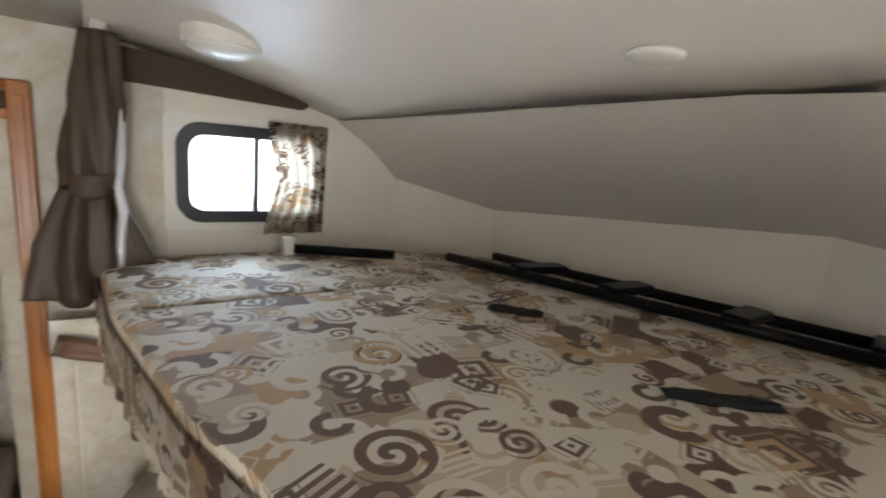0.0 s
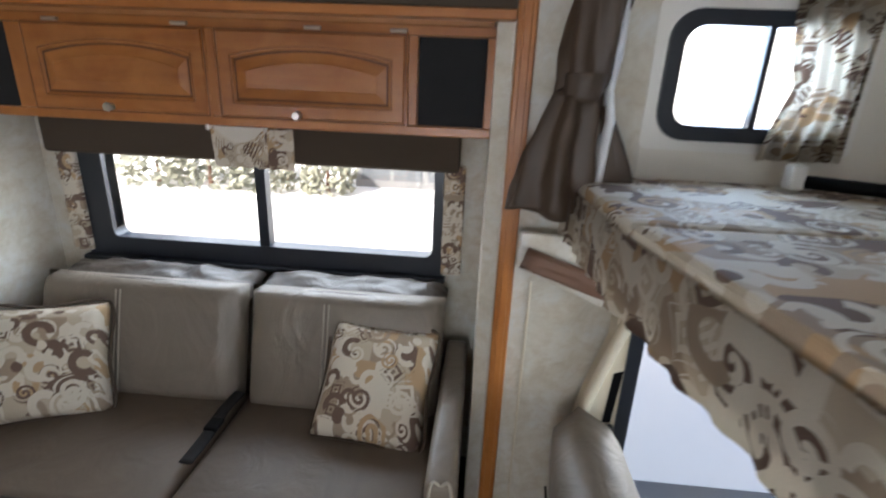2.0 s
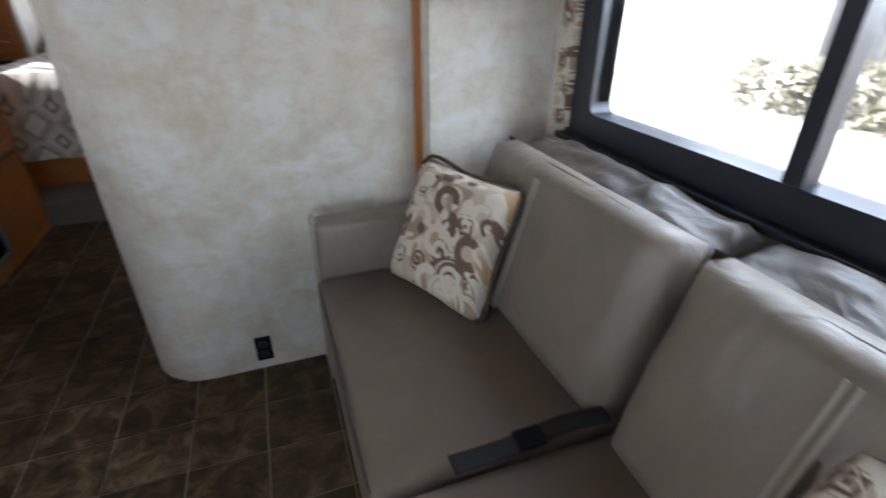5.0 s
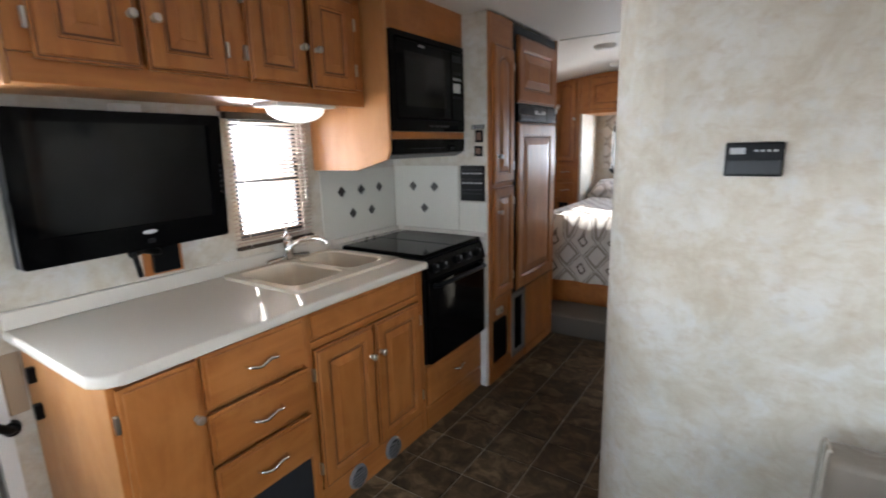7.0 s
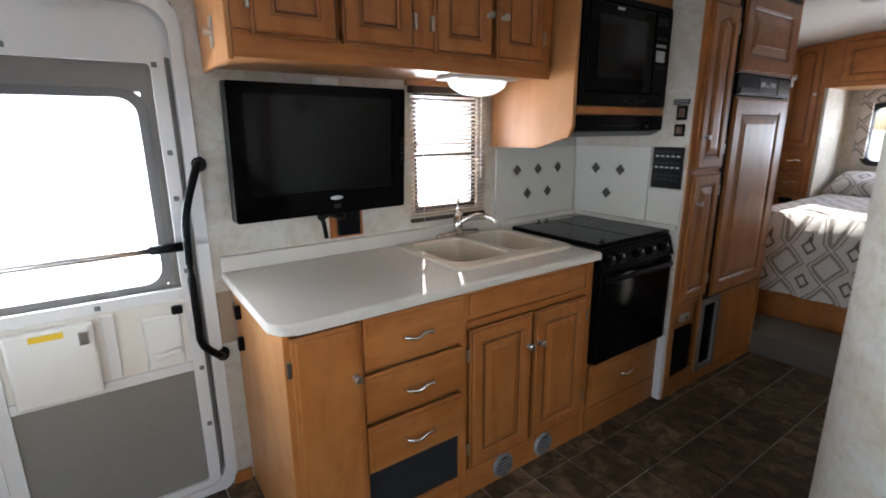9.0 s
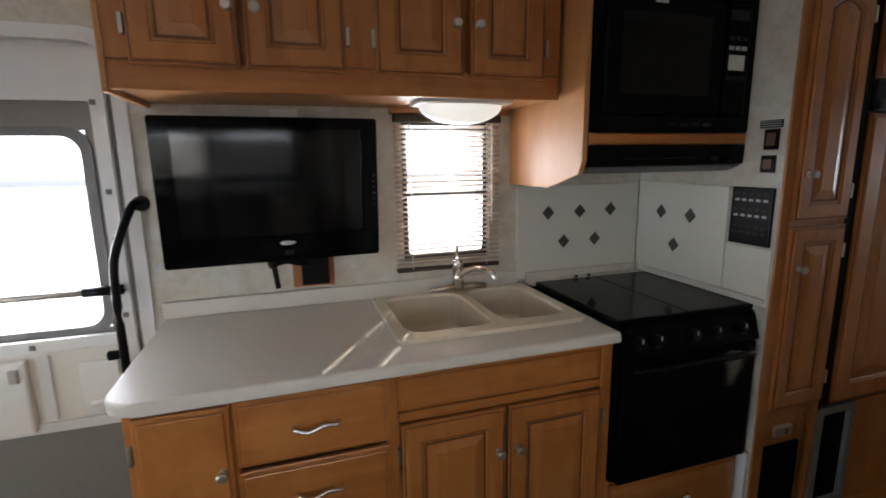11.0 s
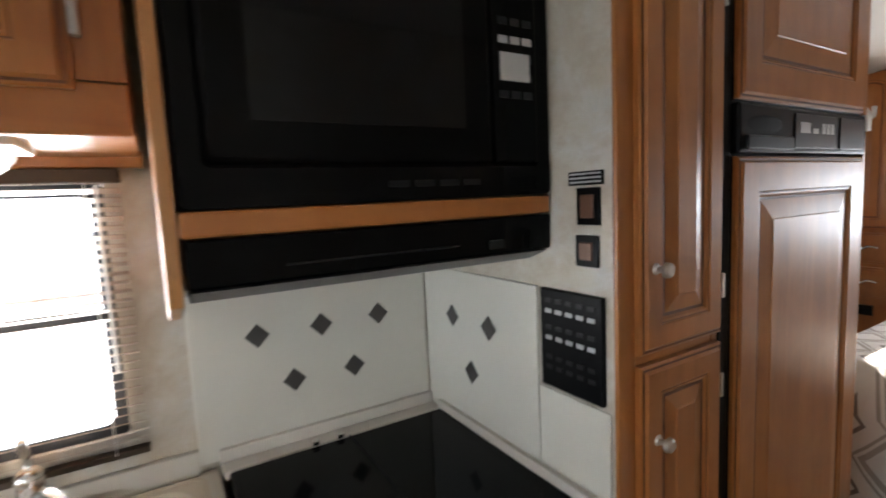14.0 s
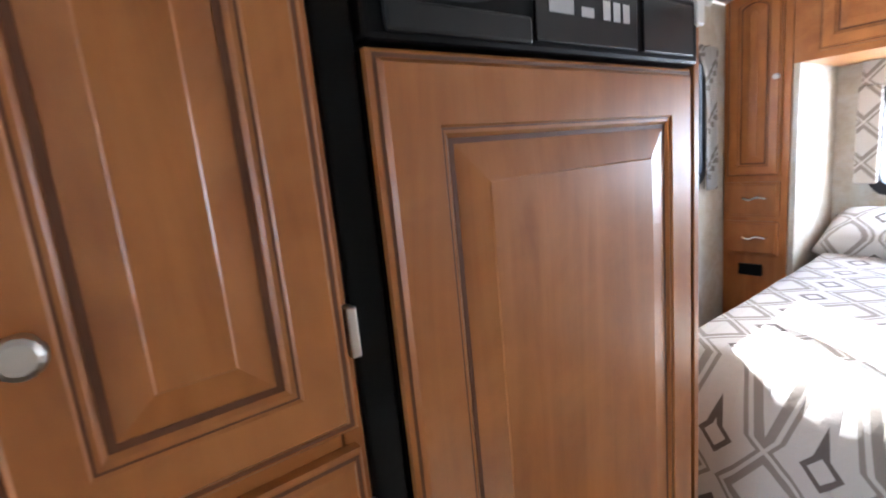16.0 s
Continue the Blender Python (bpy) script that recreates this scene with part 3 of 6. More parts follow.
structure("ceiling", ceiling_sheet([(-0.8, 2.085, 1.975), (1.2, 2.085, 1.975), (3.1, 2.085, 1.975), (5.25, 2.085, 1.975)], 0.05), CEILING, "white crowned ceiling board of the motorhome", "ceiling", True)
structure("ceiling_bunk", ceiling_sheet([(-0.8, 2.085, 1.975), (-1.1, 2.03, 1.93), (-1.35, 1.965, 1.875), (-1.52, 1.912, 1.825), (-1.9, 1.905, 1.815)], 0.04), CEILING, "smooth white ceiling over the cab bunk", "ceiling", True)
structure("ceiling_seam", boxes([(0.66, 1.44, 3.0, 3.02, 2.055, 2.062)]), WHITE_PLASTIC, "thin white ceiling joint strip", "trim")

NOSE_LINE = [(2.47, -1.77), (2.22, -2.08), (1.75, -2.32), (1.235, -2.46), (0.72, -2.32), (0.25, -2.08), (0.0, -1.77)]
NOSE_TOP = [1.635, 1.546, 1.576, 1.616, 1.576, 1.546, 1.635]
bm = bmesh.new()
low = [bm.verts.new((x, y, 1.2)) for x, y in NOSE_LINE]
top = [bm.verts.new((x, y, NOSE_TOP[i])) for i, (x, y) in enumerate(NOSE_LINE)]
low2 = [bm.verts.new((x + (x - 1.235) * 0.03, y - 0.04, 1.2)) for x, y in NOSE_LINE]
top2 = [bm.verts.new((x + (x - 1.235) * 0.03, y - 0.04, NOSE_TOP[i])) for i, (x, y) in enumerate(NOSE_LINE)]
for i in range(6):
    bm.faces.new((low[i], low[i + 1], top[i + 1], top[i]))
    bm.faces.new((low2[i], low2[i + 1], top2[i + 1], top2[i]))
    bm.faces.new((top[i], top[i + 1], top2[i + 1], top2[i]))
structure("wall_bunk_front", bm, WHITE_WALL, "cream padded front wall of the cab bunk", "wall")
bm = bmesh.new()
SLOPE = [[(2.47, -1.52, 1.826), (1.97, -1.62, 1.854), (1.6, -1.73, 1.882), (1.235, -1.80, 1.902), (0.87, -1.73, 1.882), (0.5, -1.62, 1.854), (0.0, -1.52, 1.826)],
         [(2.465, -1.65, 1.745), (2.11, -1.88, 1.72), (1.68, -2.06, 1.75), (1.235, -2.17, 1.78), (0.79, -2.06, 1.75), (0.36, -1.88, 1.72), (0.005, -1.65, 1.745)],
         [(x, y, NOSE_TOP[i]) for i, (x, y) in enumerate(NOSE_LINE)]]
grid = [[bm.verts.new(p) for p in row] for row in SLOPE]
back = [[bm.verts.new((p[0], p[1] - 0.03, p[2] + 0.04)) for p in row] for row in SLOPE]
for g in (grid, back):
    for i in range(2):
        for k in range(6):
            bm.faces.new((g[i][k], g[i][k + 1], g[i + 1][k + 1], g[i + 1][k]))
structure("ceiling_nose", bm, NOSE, "sloping grey vinyl ceiling at the front of the cab bunk", "ceiling", True)
structure("wall_bunk_curb", boxes([(-0.045, 0.003, -1.80, -1.47, 1.24, 2.0)]), WHITE_WALL, "cream wall board of the cab bunk", "wall")

# the slide-out room
structure("slide_floor", boxes([(W, 2.95, -0.63, 1.17, -0.07, 0.0)]), CARPET, "carpeted floor of the slide-out under the sofa", "floor")
wall_x("wall_slide", 2.9, 2.95, -0.63, 1.2, -0.07, 1.80, [(-0.40, 0.89, 0.94, 1.40)], PAPER)
structure("wall_slide_front", boxes([(W + 0.031, 2.9, -0.629, -0.585, 0.0, 1.76)]), PAPER, "mottled beige end wall of the slide-out", "wall")
structure("wall_slide_rear", boxes([(W + 0.004, 2.9, 1.145, 1.168, 0.0, 1.76)]), PAPER, "mottled beige end wall of the slide-out by the bathroom", "wall")
structure("ceiling_slide", boxes([(W + 0.052, 2.95, -0.63, 1.2, 1.762, 1.80)]), CEILING, "white ceiling of the slide-out", "ceiling")

# the bathroom's wall with its rounded corner
outline = [(W, 1.235)]
for i in range(11):
    a = radians(270 - 9 * i)
    outline.append((1.655 + 0.205 * math.cos(a), 1.44 + 0.205 * math.sin(a)))
outline += [(1.45, 2.95), (1.49, 2.95)]
for i in range(10, -1, -1):
    a = radians(270 - 9 * i)
    outline.append((1.655 + 0.165 * math.cos(a), 1.44 + 0.165 * math.sin(a)))
outline.append((W, 1.275))
structure("wall_bathroom", prism(outline, "z", -0.005, 2.07), PAPER, "mottled beige bathroom wall with a rounded corner", "wall", False)
structure("wall_bedroom", boxes([(1.49, W, 2.91, 2.95, 0.0, 2.06)]), PAPER, "mottled beige wall between bathroom and bedroom", "wall")

# trims round the slide-out
tr = structure("trim_slide_post", box(W - 0.022, W + 0.03, -0.682, -0.632, 0.0, 1.835, 0.006), WOOD, "reddish maple post beside the slide-out opening", "trim")
structure("trim_slide_head", box(W - 0.022, W + 0.03, -0.631, 1.2, 1.806, 1.835, 0.006), WOOD_Y, "maple trim strip above the slide-out opening", "trim")
structure("trim_slide_band", box(W - 0.012, W + 0.03, -0.631, 1.2, 1.762, 1.805, 0.003), BROWN_CLOTH, "brown cloth band above the slide-out cabinets", "trim")
structure("trim_slide_lip", box(W - 0.016, W + 0.03, -0.631, 1.2, 1.736, 1.760, 0.003), WOOD_Y, "thin maple lip above the slide-out cabinets", "trim")
structure("trim_post_seam", box(W - 0.006, W + 0.002, -0.738, -0.731, 0.0, 1.04, 0.002), BEIGE_PLASTIC, "thin beige joint strip beside the slide-out post", "trim")
structure("trim_post_bead", box(W - 0.028, W - 0.021, -0.668, -0.646, 0.0, 1.80, 0.003), WOOD, "raised maple bead along the slide-out post", "trim")
structure("trim_bathroom", box(2.447, 2.476, 1.205, 1.233, 0.55, 2.0, 0.005), WOOD, "slim maple corner trim between bathroom and slide-out", "trim")
structure("trim_post_base", box(W - 0.03, W + 0.01, -0.80, -0.69, 0.0, 0.07, 0.004), WOOD, "maple base block beside the slide-out post", "baseboard")
structure("baseboard_door", box(0.0, 0.012, 0.055, 0.125, 0.0, 0.05, 0.003), WOOD_Y, "short maple baseboard beside the entry door", "baseboard")

# ---- the cab ----
wall_x("wall_cab_street", 2.40, 2.47, -2.5, -0.98, -0.07, 1.21, [(-1.95, -1.03, 0.32, 1.13)], BEIGE_PLASTIC)
wall_x("wall_cab_curb", -0.0, 0.06, -2.5, -1.06, -0.07, 1.21, [(-1.95, -1.15, 0.42, 1.0)], BEIGE_PLASTIC)
structure("wall_cab_front", boxes([(-0.05, 2.52, -2.55, -2.5, -0.07, 0.55), (-0.05, 0.25, -2.55, -2.5, 0.55, 1.21), (2.22, 2.52, -2.55, -2.5, 0.55, 1.21)]), BEIGE_PLASTIC, "beige cab wall round the windscreen", "wall")
structure("dashboard", box(0.07, 2.39, -2.49, -2.1, 0.1, 0.6, 0.05), DARK_GREY, "dark grey dashboard under the windscreen", "dashboard")
w = thing("windscreen", (1.235, -2.52, 0.55), "wide clear windscreen of the cab", "window", kind="structure")
glass_pane(box(0.25 - 1.235, 2.22 - 1.235, 0.0, 0.006, 0.0, 0.66), w)
w = thing("cab_window", (2.43, -1.52, 0.4), "bright driver's side window with a black gasket", "window", kind="structure")
o, i_ = round_rect(-0.44, 0.50, -0.09, 0.74, 0.09), round_rect(-0.40, 0.46, -0.05, 0.70, 0.07)
part("gasket", ring_frame(o, i_, "x", -0.04, 0.045), NAVY, w)
glass_pane(box(0.0, 0.005, -0.41, 0.47, -0.06, 0.71), w)
m_ = thing("side_mirror", (2.80, -1.51, 0.48), "white folding door mirror outside the driver's window", "mirror")
part("housing", box(-0.05, 0.10, -0.10, 0.09, 0.0, 0.19, 0.035, 3), WHITE_PLASTIC, m_, smooth=True)
part("glass", box(-0.02, 0.08, 0.088, 0.093, 0.02, 0.17, 0.004), CHROME, m_)
part("arm", tube([(0.02, -0.09, 0.07), (-0.06, -0.18, 0.03), (-0.20, -0.34, -0.07), (-0.30, -0.44, -0.13)], 0.03), WHITE_PLASTIC, m_, smooth=True)

pil = thing("pillar_trim", (2.40, -0.93, 0.3), "curved cream plastic pillar trim of the cab", "trim", kind="structure")
BOW = [(0.055, -0.30), (0.05, 0.0), (0.043, 0.18), (0.015, 0.36), (-0.02, 0.5), (-0.06, 0.63), (-0.11, 0.74), (-0.19, 0.82), (-0.30, 0.87)]
part("pillar_board", prism(BOW + [(-0.30, 0.80), (-0.19, 0.72), (-0.125, 0.60), (-0.10, 0.4), (-0.08, 0.1), (-0.08, -0.30)], "x", -0.004, 0.066, 0.003), BEIGE_PLASTIC, pil)
part("trim_strip", tube([(-0.012, y, z) for y, z in BOW], 0.019), BEIGE_PLASTIC, pil, "pale rounded edge strip", True)
part("belt_slot", prism([(-0.075, 0.33), (-0.052, 0.33), (-0.062, 0.50), (-0.088, 0.51)], "x", -0.008, -0.003, 0.0), BLACK, pil)
part("belt_guide", box(-0.03, -0.004, -0.085, -0.03, 0.27, 0.33, 0.01), DARK_GREY, pil, "dark belt guide")
gh = thing("grab_handle", (2.42, -0.83, 1.05), "brown grab handle on a beige plate under the bunk", "handle")
part("plate", prism([(0.145, 0.055), (-0.10, -0.045), (-0.16, -0.08), (-0.20, -0.06), (-0.20, 0.10), (-0.08, 0.15), (0.145, 0.16)], "x", -0.02, 0.0, 0.006), PAPER, gh)
b = cushion(0.28, 0.062, 0.05, 0.3, 10)
b.transform(framed((-0.045, 0.0, 0.052), (0, -1, -0.34), (0, -0.34, 1)))
part("grip", b, TAN_BAR, gh, "brown padded grip bar", True)
structure("cab_headliner", boxes([(0.0, W, -2.5, -1.11, 1.205, 1.225)]), BEIGE_PLASTIC, "cream headliner under the bunk", "ceiling")


def cab_seat(x, label):
    s = thing("cab_seat", (x, -1.06, -0.065), label, "seat", "cab seats")
    b = cushion(0.50, 0.62, 0.22, 0.55)
    b.transform(framed((0, 0.12, 0.47), (1, 0, 0), (0, 0.16, 1)))
    part("backrest", b, LEATHER, s, smooth=True)
    b = cushion(0.52, 0.50, 0.16, 0.45)
    b.transform(framed((0, -0.12, 0.31), (1, 0, 0), (0, -1, 0.08)))
    part("seat", b, LEATHER, s, smooth=True)
    part("back_seam", tube([(-0.22, 0.235, 0.50), (0.0, 0.245, 0.47), (0.22, 0.235, 0.50)], 0.004, 6), DARK_PIPING, s, smooth=True)
    part("pedestal", box(-0.16, 0.16, -0.3, 0.1, 0.045, 0.25, 0.03), DARK_GREY, s)
    return s


cab_seat(2.10, "taupe leather driver's seat under the cab bunk")
cab_seat(0.45, "taupe leather passenger seat under the cab bunk")

# ---- the cab bunk ----
structure("bunk_platform", prism([(0.0, -1.10), (0.8, -1.10), (1.3, -0.99), (1.47, -0.93), (1.97, -0.86), (W, -0.84), (W, -1.63), (2.2, -2.05), (1.235, -2.42), (0.27, -2.05), (0.0, -1.63)], "z", 1.226, 1.262), WHITE_PLASTIC, "white bunk platform over the cab", "platform")
mat_ = thing("bunk_mattress", (1.235, -1.5, 1.263), "bunk mattress in cream and brown swirl-patterned cloth", "mattress")


def mattress(outline, z0, z1, r=0.025):
    bm = prism(outline, "z", z0, z1)
    es = [e for e in bm.edges if abs(e.verts[0].co.z - e.verts[1].co.z) < 1e-4]
    bmesh.ops.bevel(bm, geom=es, offset=r, segments=3, profile=0.5, affect="EDGES")
    return bm


bm = mattress([(0.722, 0.678), (1.225, 0.70), (1.225, -0.13), (0.96, -0.54), (0.722, -0.625)], -0.001, 0.104)
part("fold_pad", bm, SWIRL, mat_, smooth=False)
bm = mattress([(0.716, 0.676), (0.235, 0.60), (0.065, 0.55), (-0.435, 0.44), (-1.225, 0.44), (-1.225, -0.13), (-0.96, -0.54), (0.0, -0.88), (0.716, -0.63)], -0.001, 0.107)
part("main_pad", bm, SWIRL, mat_)
# gathered skirt on the near edge
EDGE = [(1.22, 0.703), (0.735, 0.683), (0.235, 0.606), (0.065, 0.556), (-0.435, 0.446), (-1.22, 0.446)]
bm = bmesh.new()
last = None
for k in range(150):
    s_ = k / 149 * 4.9999
    i0 = int(s_)
    p = Vector(EDGE[i0]).lerp(Vector(EDGE[i0 + 1]), s_ - i0)
    wv = 0.006 * math.sin(k * 1.3) + 0.004 * math.sin(k * 0.47)
    col = [bm.verts.new((p.x, p.y + 0.002 + wv * q, 0.09 - 0.15 * q)) for q in (0.05, 0.4, 0.7, 1.0)]
    if last:
        for a in range(3):
            bm.faces.new((last[a], col[a], col[a + 1], last[a + 1]))
    last = col
bmesh.ops.solidify(bm, geom=bm.faces[:], thickness=0.004)
part("skirt", bm, SWIRL, mat_, smooth=True)

lad = thing("bunk_ladder", (1.6, -2.1, 1.372), "black metal bunk ladder lying on the mattress", "ladder")
A0, A1, B0, B1 = Vector((2.115, -1.80, 1.395)), Vector((0.86, -2.22, 1.395)), Vector((2.08, -1.985, 1.395)), Vector((0.92, -2.345, 1.395))
o = lad.location.copy()
part("rail", cyl(A0 - o, A1 - o, 0.016), BLACK, lad, smooth=True)
part("rail", cyl(B0 - o, B1 - o, 0.016), BLACK, lad, smooth=True)
for s in (0.2, 0.42, 0.66, 0.88):
    p, q = A0.lerp(A1, s) - o, B0.lerp(B1, s + 0.02) - o
    b = box(-0.035, 0.035, 0, (q - p).length, -0.012, 0.012, 0.006)
    b.transform(Matrix.Translation(p) @ (q - p).to_track_quat("Y", "Z").to_matrix().to_4x4() @ Matrix.Translation((0, 0, 0.014)))
    part("rung", b, BLACK, lad, "flat black tread")
rl = thing("bunk_rail", (2.28, -1.48, 1.372), "black safety bar lying beside the bunk wall", "rail")
part("bar", cyl((0.08, 0.15, 0.02), (-0.088, -0.15, 0.02), 0.016), BLACK, rl, smooth=True)
part("end_block", box(0.06, 0.10, 0.145, 0.18, 0.0, 0.06, 0.006), WHITE_PLASTIC, rl, "white end block")
for (x, y, a, ln) in ((1.62, -1.66, 40, 0.14), (1.12, -1.675, 48, 0.2)):
    st = thing("strap", (x, y, 1.372), "short black webbing strap on the mattress", "strap", "bunk straps")
    b = cushion(ln, 0.04, 0.012, 0.3, 8)
    b.transform(pose(0, 0, 0.004, 0, 0, a))
    part("webbing", b, BLACK_MATT, st)

# bunk window, valance and curtains
def small_window(name, at, facing, w_, h_, label):
    s = thing(name, at, label, "window", kind="structure")
    sg = 1 if facing == "+x" else -1
    o, i_ = round_rect(-w_ / 2, w_ / 2, 0, h_, 0.07), round_rect(-w_ / 2 + 0.036, w_ / 2 - 0.036, 0.038, h_ - 0.038, 0.045)
    part("window_frame", ring_frame(o, i_, "x", -0.05 * sg, 0.016 * sg), NAVY, s)
    part("mullion", box(-0.02, 0.006, -0.008, 0.008, 0.038, h_ - 0.038), NAVY, s)
    glass_pane(box(-0.012, -0.008, -w_ / 2 + 0.036, -0.008, 0.038, h_ - 0.038), s)
    glass_pane(box(-0.012, -0.008, 0.008, w_ / 2 - 0.036, 0.038, h_ - 0.038), s)
    return s


small_window("window_bunk", (W, -1.2375, 1.467), "-x", 0.463, 0.31, "small rounded bunk window in a dark frame")
small_window("window_bunk_curb", (0.0, -1.2375, 1.467), "+x", 0.463, 0.31, "small rounded bunk window in a dark frame")
structure("trim_bunk_window", ring_frame(round_rect(-1.50, -0.975, 1.44, 1.80, 0.02), round_rect(-1.47, -1.005, 1.467, 1.777, 0.07), "x", W - 0.004, W), WHITE_PLASTIC, "flat cream trim round the bunk window", "trim")


def drape(name, at, label, pts, width, depth, mat, waves, group=""):
    """A hanging cloth: rows of (z, half width, offset along y), folded in waves."""
    s = thing(name, at, label, "curtain", group)
    bm = bmesh.new()
    last = None
    n = 42
    for z, hw, off in pts:
        row = []
        for k in range(n + 1):
            a = k / n
            row.append(bm.verts.new((depth * math.sin(a * waves * 2 * math.pi) + 0.3 * depth * math.sin(a * 17 + z * 9), off + (2 * a - 1) * hw, z)))
        if last:
            for k in range(n):
                bm.faces.new((last[k], last[k + 1], row[k + 1], row[k]))
        last = row
    bmesh.ops.solidify(bm, geom=bm.faces[:], thickness=0.004)
    part("cloth", bm, mat, s, smooth=True)
    return s


drape("bunk_window_curtain", (W - 0.035, -1.372, 1.43), "short swirl-patterned curtain over half the bunk window",
      [(0.37, 0.10, 0.0), (0.33, 0.098, 0.0), (0.26, 0.092, -0.004), (0.17, 0.082, -0.014), (0.1, 0.092, 0.0), (0.04, 0.10, 0.008), (0.0, 0.102, 0.012)], 0.2, 0.012, SWIRL_THIN, 5)
va = []
for k in range(13):
    a = k / 12
    va.append((-0.87 - 0.52 * a, 1.958 - 0.03 * a - 0.052 * a ** 3))
va += [(-1.405, 1.862), (-1.385, 1.848), (-0.87, 1.868)]
structure("bunk_valance", prism(va, "x", W - 0.03, W - 0.002), BROWN_CLOTH, "dark brown tapered cloth valance over the bunk window", "valance")

# tied-back privacy curtain at the bunk's corner
cur = thing("privacy_curtain", (2.37, -0.80, 1.2), "brown satin privacy curtain twisted and tied back beside the bunk", "curtain")


def gathered(rows, folds, twist, n=64):
    """Bunched cloth: rows of (z, y from, y to, thickness), with folds that wander as they fall."""
    fine = []
    for a, b in zip(rows, rows[1:]):
        fine += [tuple(p + (q - p) * k / 4 for p, q in zip(a, b)) for k in range(4)]
    fine.append(rows[-1])
    bm = bmesh.new()
    last = None
    for z, ya, yb, th in fine:
        ring = []
        for k in range(n):
            a = 2 * math.pi * k / n
            f = 1 + 0.20 * math.sin(folds * a + z * twist) + 0.12 * noise.noise(Vector((math.cos(a) * 3, math.sin(a) * 3, z * 14)))
            dip = 0.012 * math.sin(3 * a + 1.0) if z == fine[-1][0] else 0.0
            ring.append(bm.verts.new((th * f * math.cos(a), (ya + yb) / 2 + (yb - ya) / 2 * f * math.sin(a), z + dip)))
        if last:
            for k in range(n):
                bm.faces.new((last[k], last[(k + 1) % n], ring[(k + 1) % n], ring[k]))
        else:
            bm.faces.new(ring)
        last = ring
    bm.faces.new(last)
    return bm


part("cloth", gathered([(0.775, -0.07, 0.005, 0.022), (0.70, -0.072, 0.02, 0.03), (0.57, -0.072, 0.045, 0.045), (0.47, -0.065, 0.058, 0.048), (0.405, -0.05, 0.060, 0.04), (0.375, -0.042, 0.064, 0.036)], 5, 16), CURTAIN, cur, smooth=True)
part("skirt", gathered([(0.375, -0.040, 0.064, 0.036), (0.32, -0.038, 0.085, 0.05), (0.24, -0.036, 0.118, 0.062), (0.16, -0.038, 0.140, 0.07), (0.085, -0.042, 0.155, 0.075)], 6, 9), CURTAIN, cur, "flared lower end", True)
part("tail", gathered([(0.345, -0.062, -0.045, 0.02), (0.26, -0.105, -0.055, 0.03), (0.18, -0.135, -0.055, 0.036), (0.135, -0.142, -0.06, 0.036)], 3, 8), CURTAIN, cur, "loose dark tail", True)
part("lining", gathered([(0.60, -0.079, -0.066, 0.012), (0.46, -0.078, -0.055, 0.02), (0.38, -0.068, -0.045, 0.026), (0.31, -0.082, -0.05, 0.03), (0.22, -0.072, -0.04, 0.034), (0.15, -0.066, -0.038, 0.03)], 2, 6), LINING, cur, "white lining", True)
part("tie_band", gathered([(0.415, -0.055, 0.066, 0.047), (0.40, -0.052, 0.068, 0.048), (0.375, -0.047, 0.070, 0.045), (0.362, -0.045, 0.070, 0.044)], 2, 3), CURTAIN, cur, "brown tie band", True)
part("runner", box(-0.02, 0.03, -0.05, -0.01, 0.775, 0.805, 0.004), NICKEL, cur)

dl = thing("dome_light", (2.18, -1.085, 1.972), "round white dome light on the bunk ceiling", "ceiling light")
part("base_ring", cyl((0, 0, -0.012), (0, 0, 0.03), 0.095, n=32), WHITE_PLASTIC, dl, smooth=False)
part("lens", ball((0, 0, -0.012), 0.085, (1, 1, 0.35), u=28), DOME_LENS, dl, smooth=True)
sm = thing("ceiling_puck", (1.24, -1.50, 1.917), "small round white fitting on the bunk ceiling", "ceiling fitting")
part("cap", ball((0, 0, 0), 0.045, (1, 1, 0.25)), WHITE_PLASTIC, sm, smooth=True)

# ---- the sofa in the slide-out ----
sofa = thing("sofa", (2.45, 0.26, 0.0), "taupe leather two-seat sofa with piped cushions and low arms", "sofa")
Y0, Y1, YM = -0.475 - 0.26, 1.02 - 0.26, 0.235 - 0.26
part("base", box(-0.33, 0.40, Y0 - 0.06, Y1 + 0.08, 0.02, 0.30, 0.02), LEATHER, sofa)
for a, b in ((Y0, Y0 + 0.37), (Y0 + 0.375, YM - 0.003), (YM + 0.003, YM + 0.375), (YM + 0.38, Y1)):
    c = cushion(b - a, 0.29, 0.05, 0.4, 10)
    c.transform(framed((-0.345, (a + b) / 2, 0.165), (0, -1, 0), (-0.05, 0, 1)))
    part("skirt_panel", c, LEATHER, sofa, smooth=True)


def seat_block(y0, y1):
    bm = bmesh.new()
    box(-0.395, 0.16, y0, y1, 0.28, 0.475, 0.028, 4, bm)
    for v in bm.verts:
        if v.co.z > 0.4:
            v.co.z += 0.012 * (1 - ((v.co.y - (y0 + y1) / 2) / ((y1 - y0) / 2)) ** 2)
    return bm


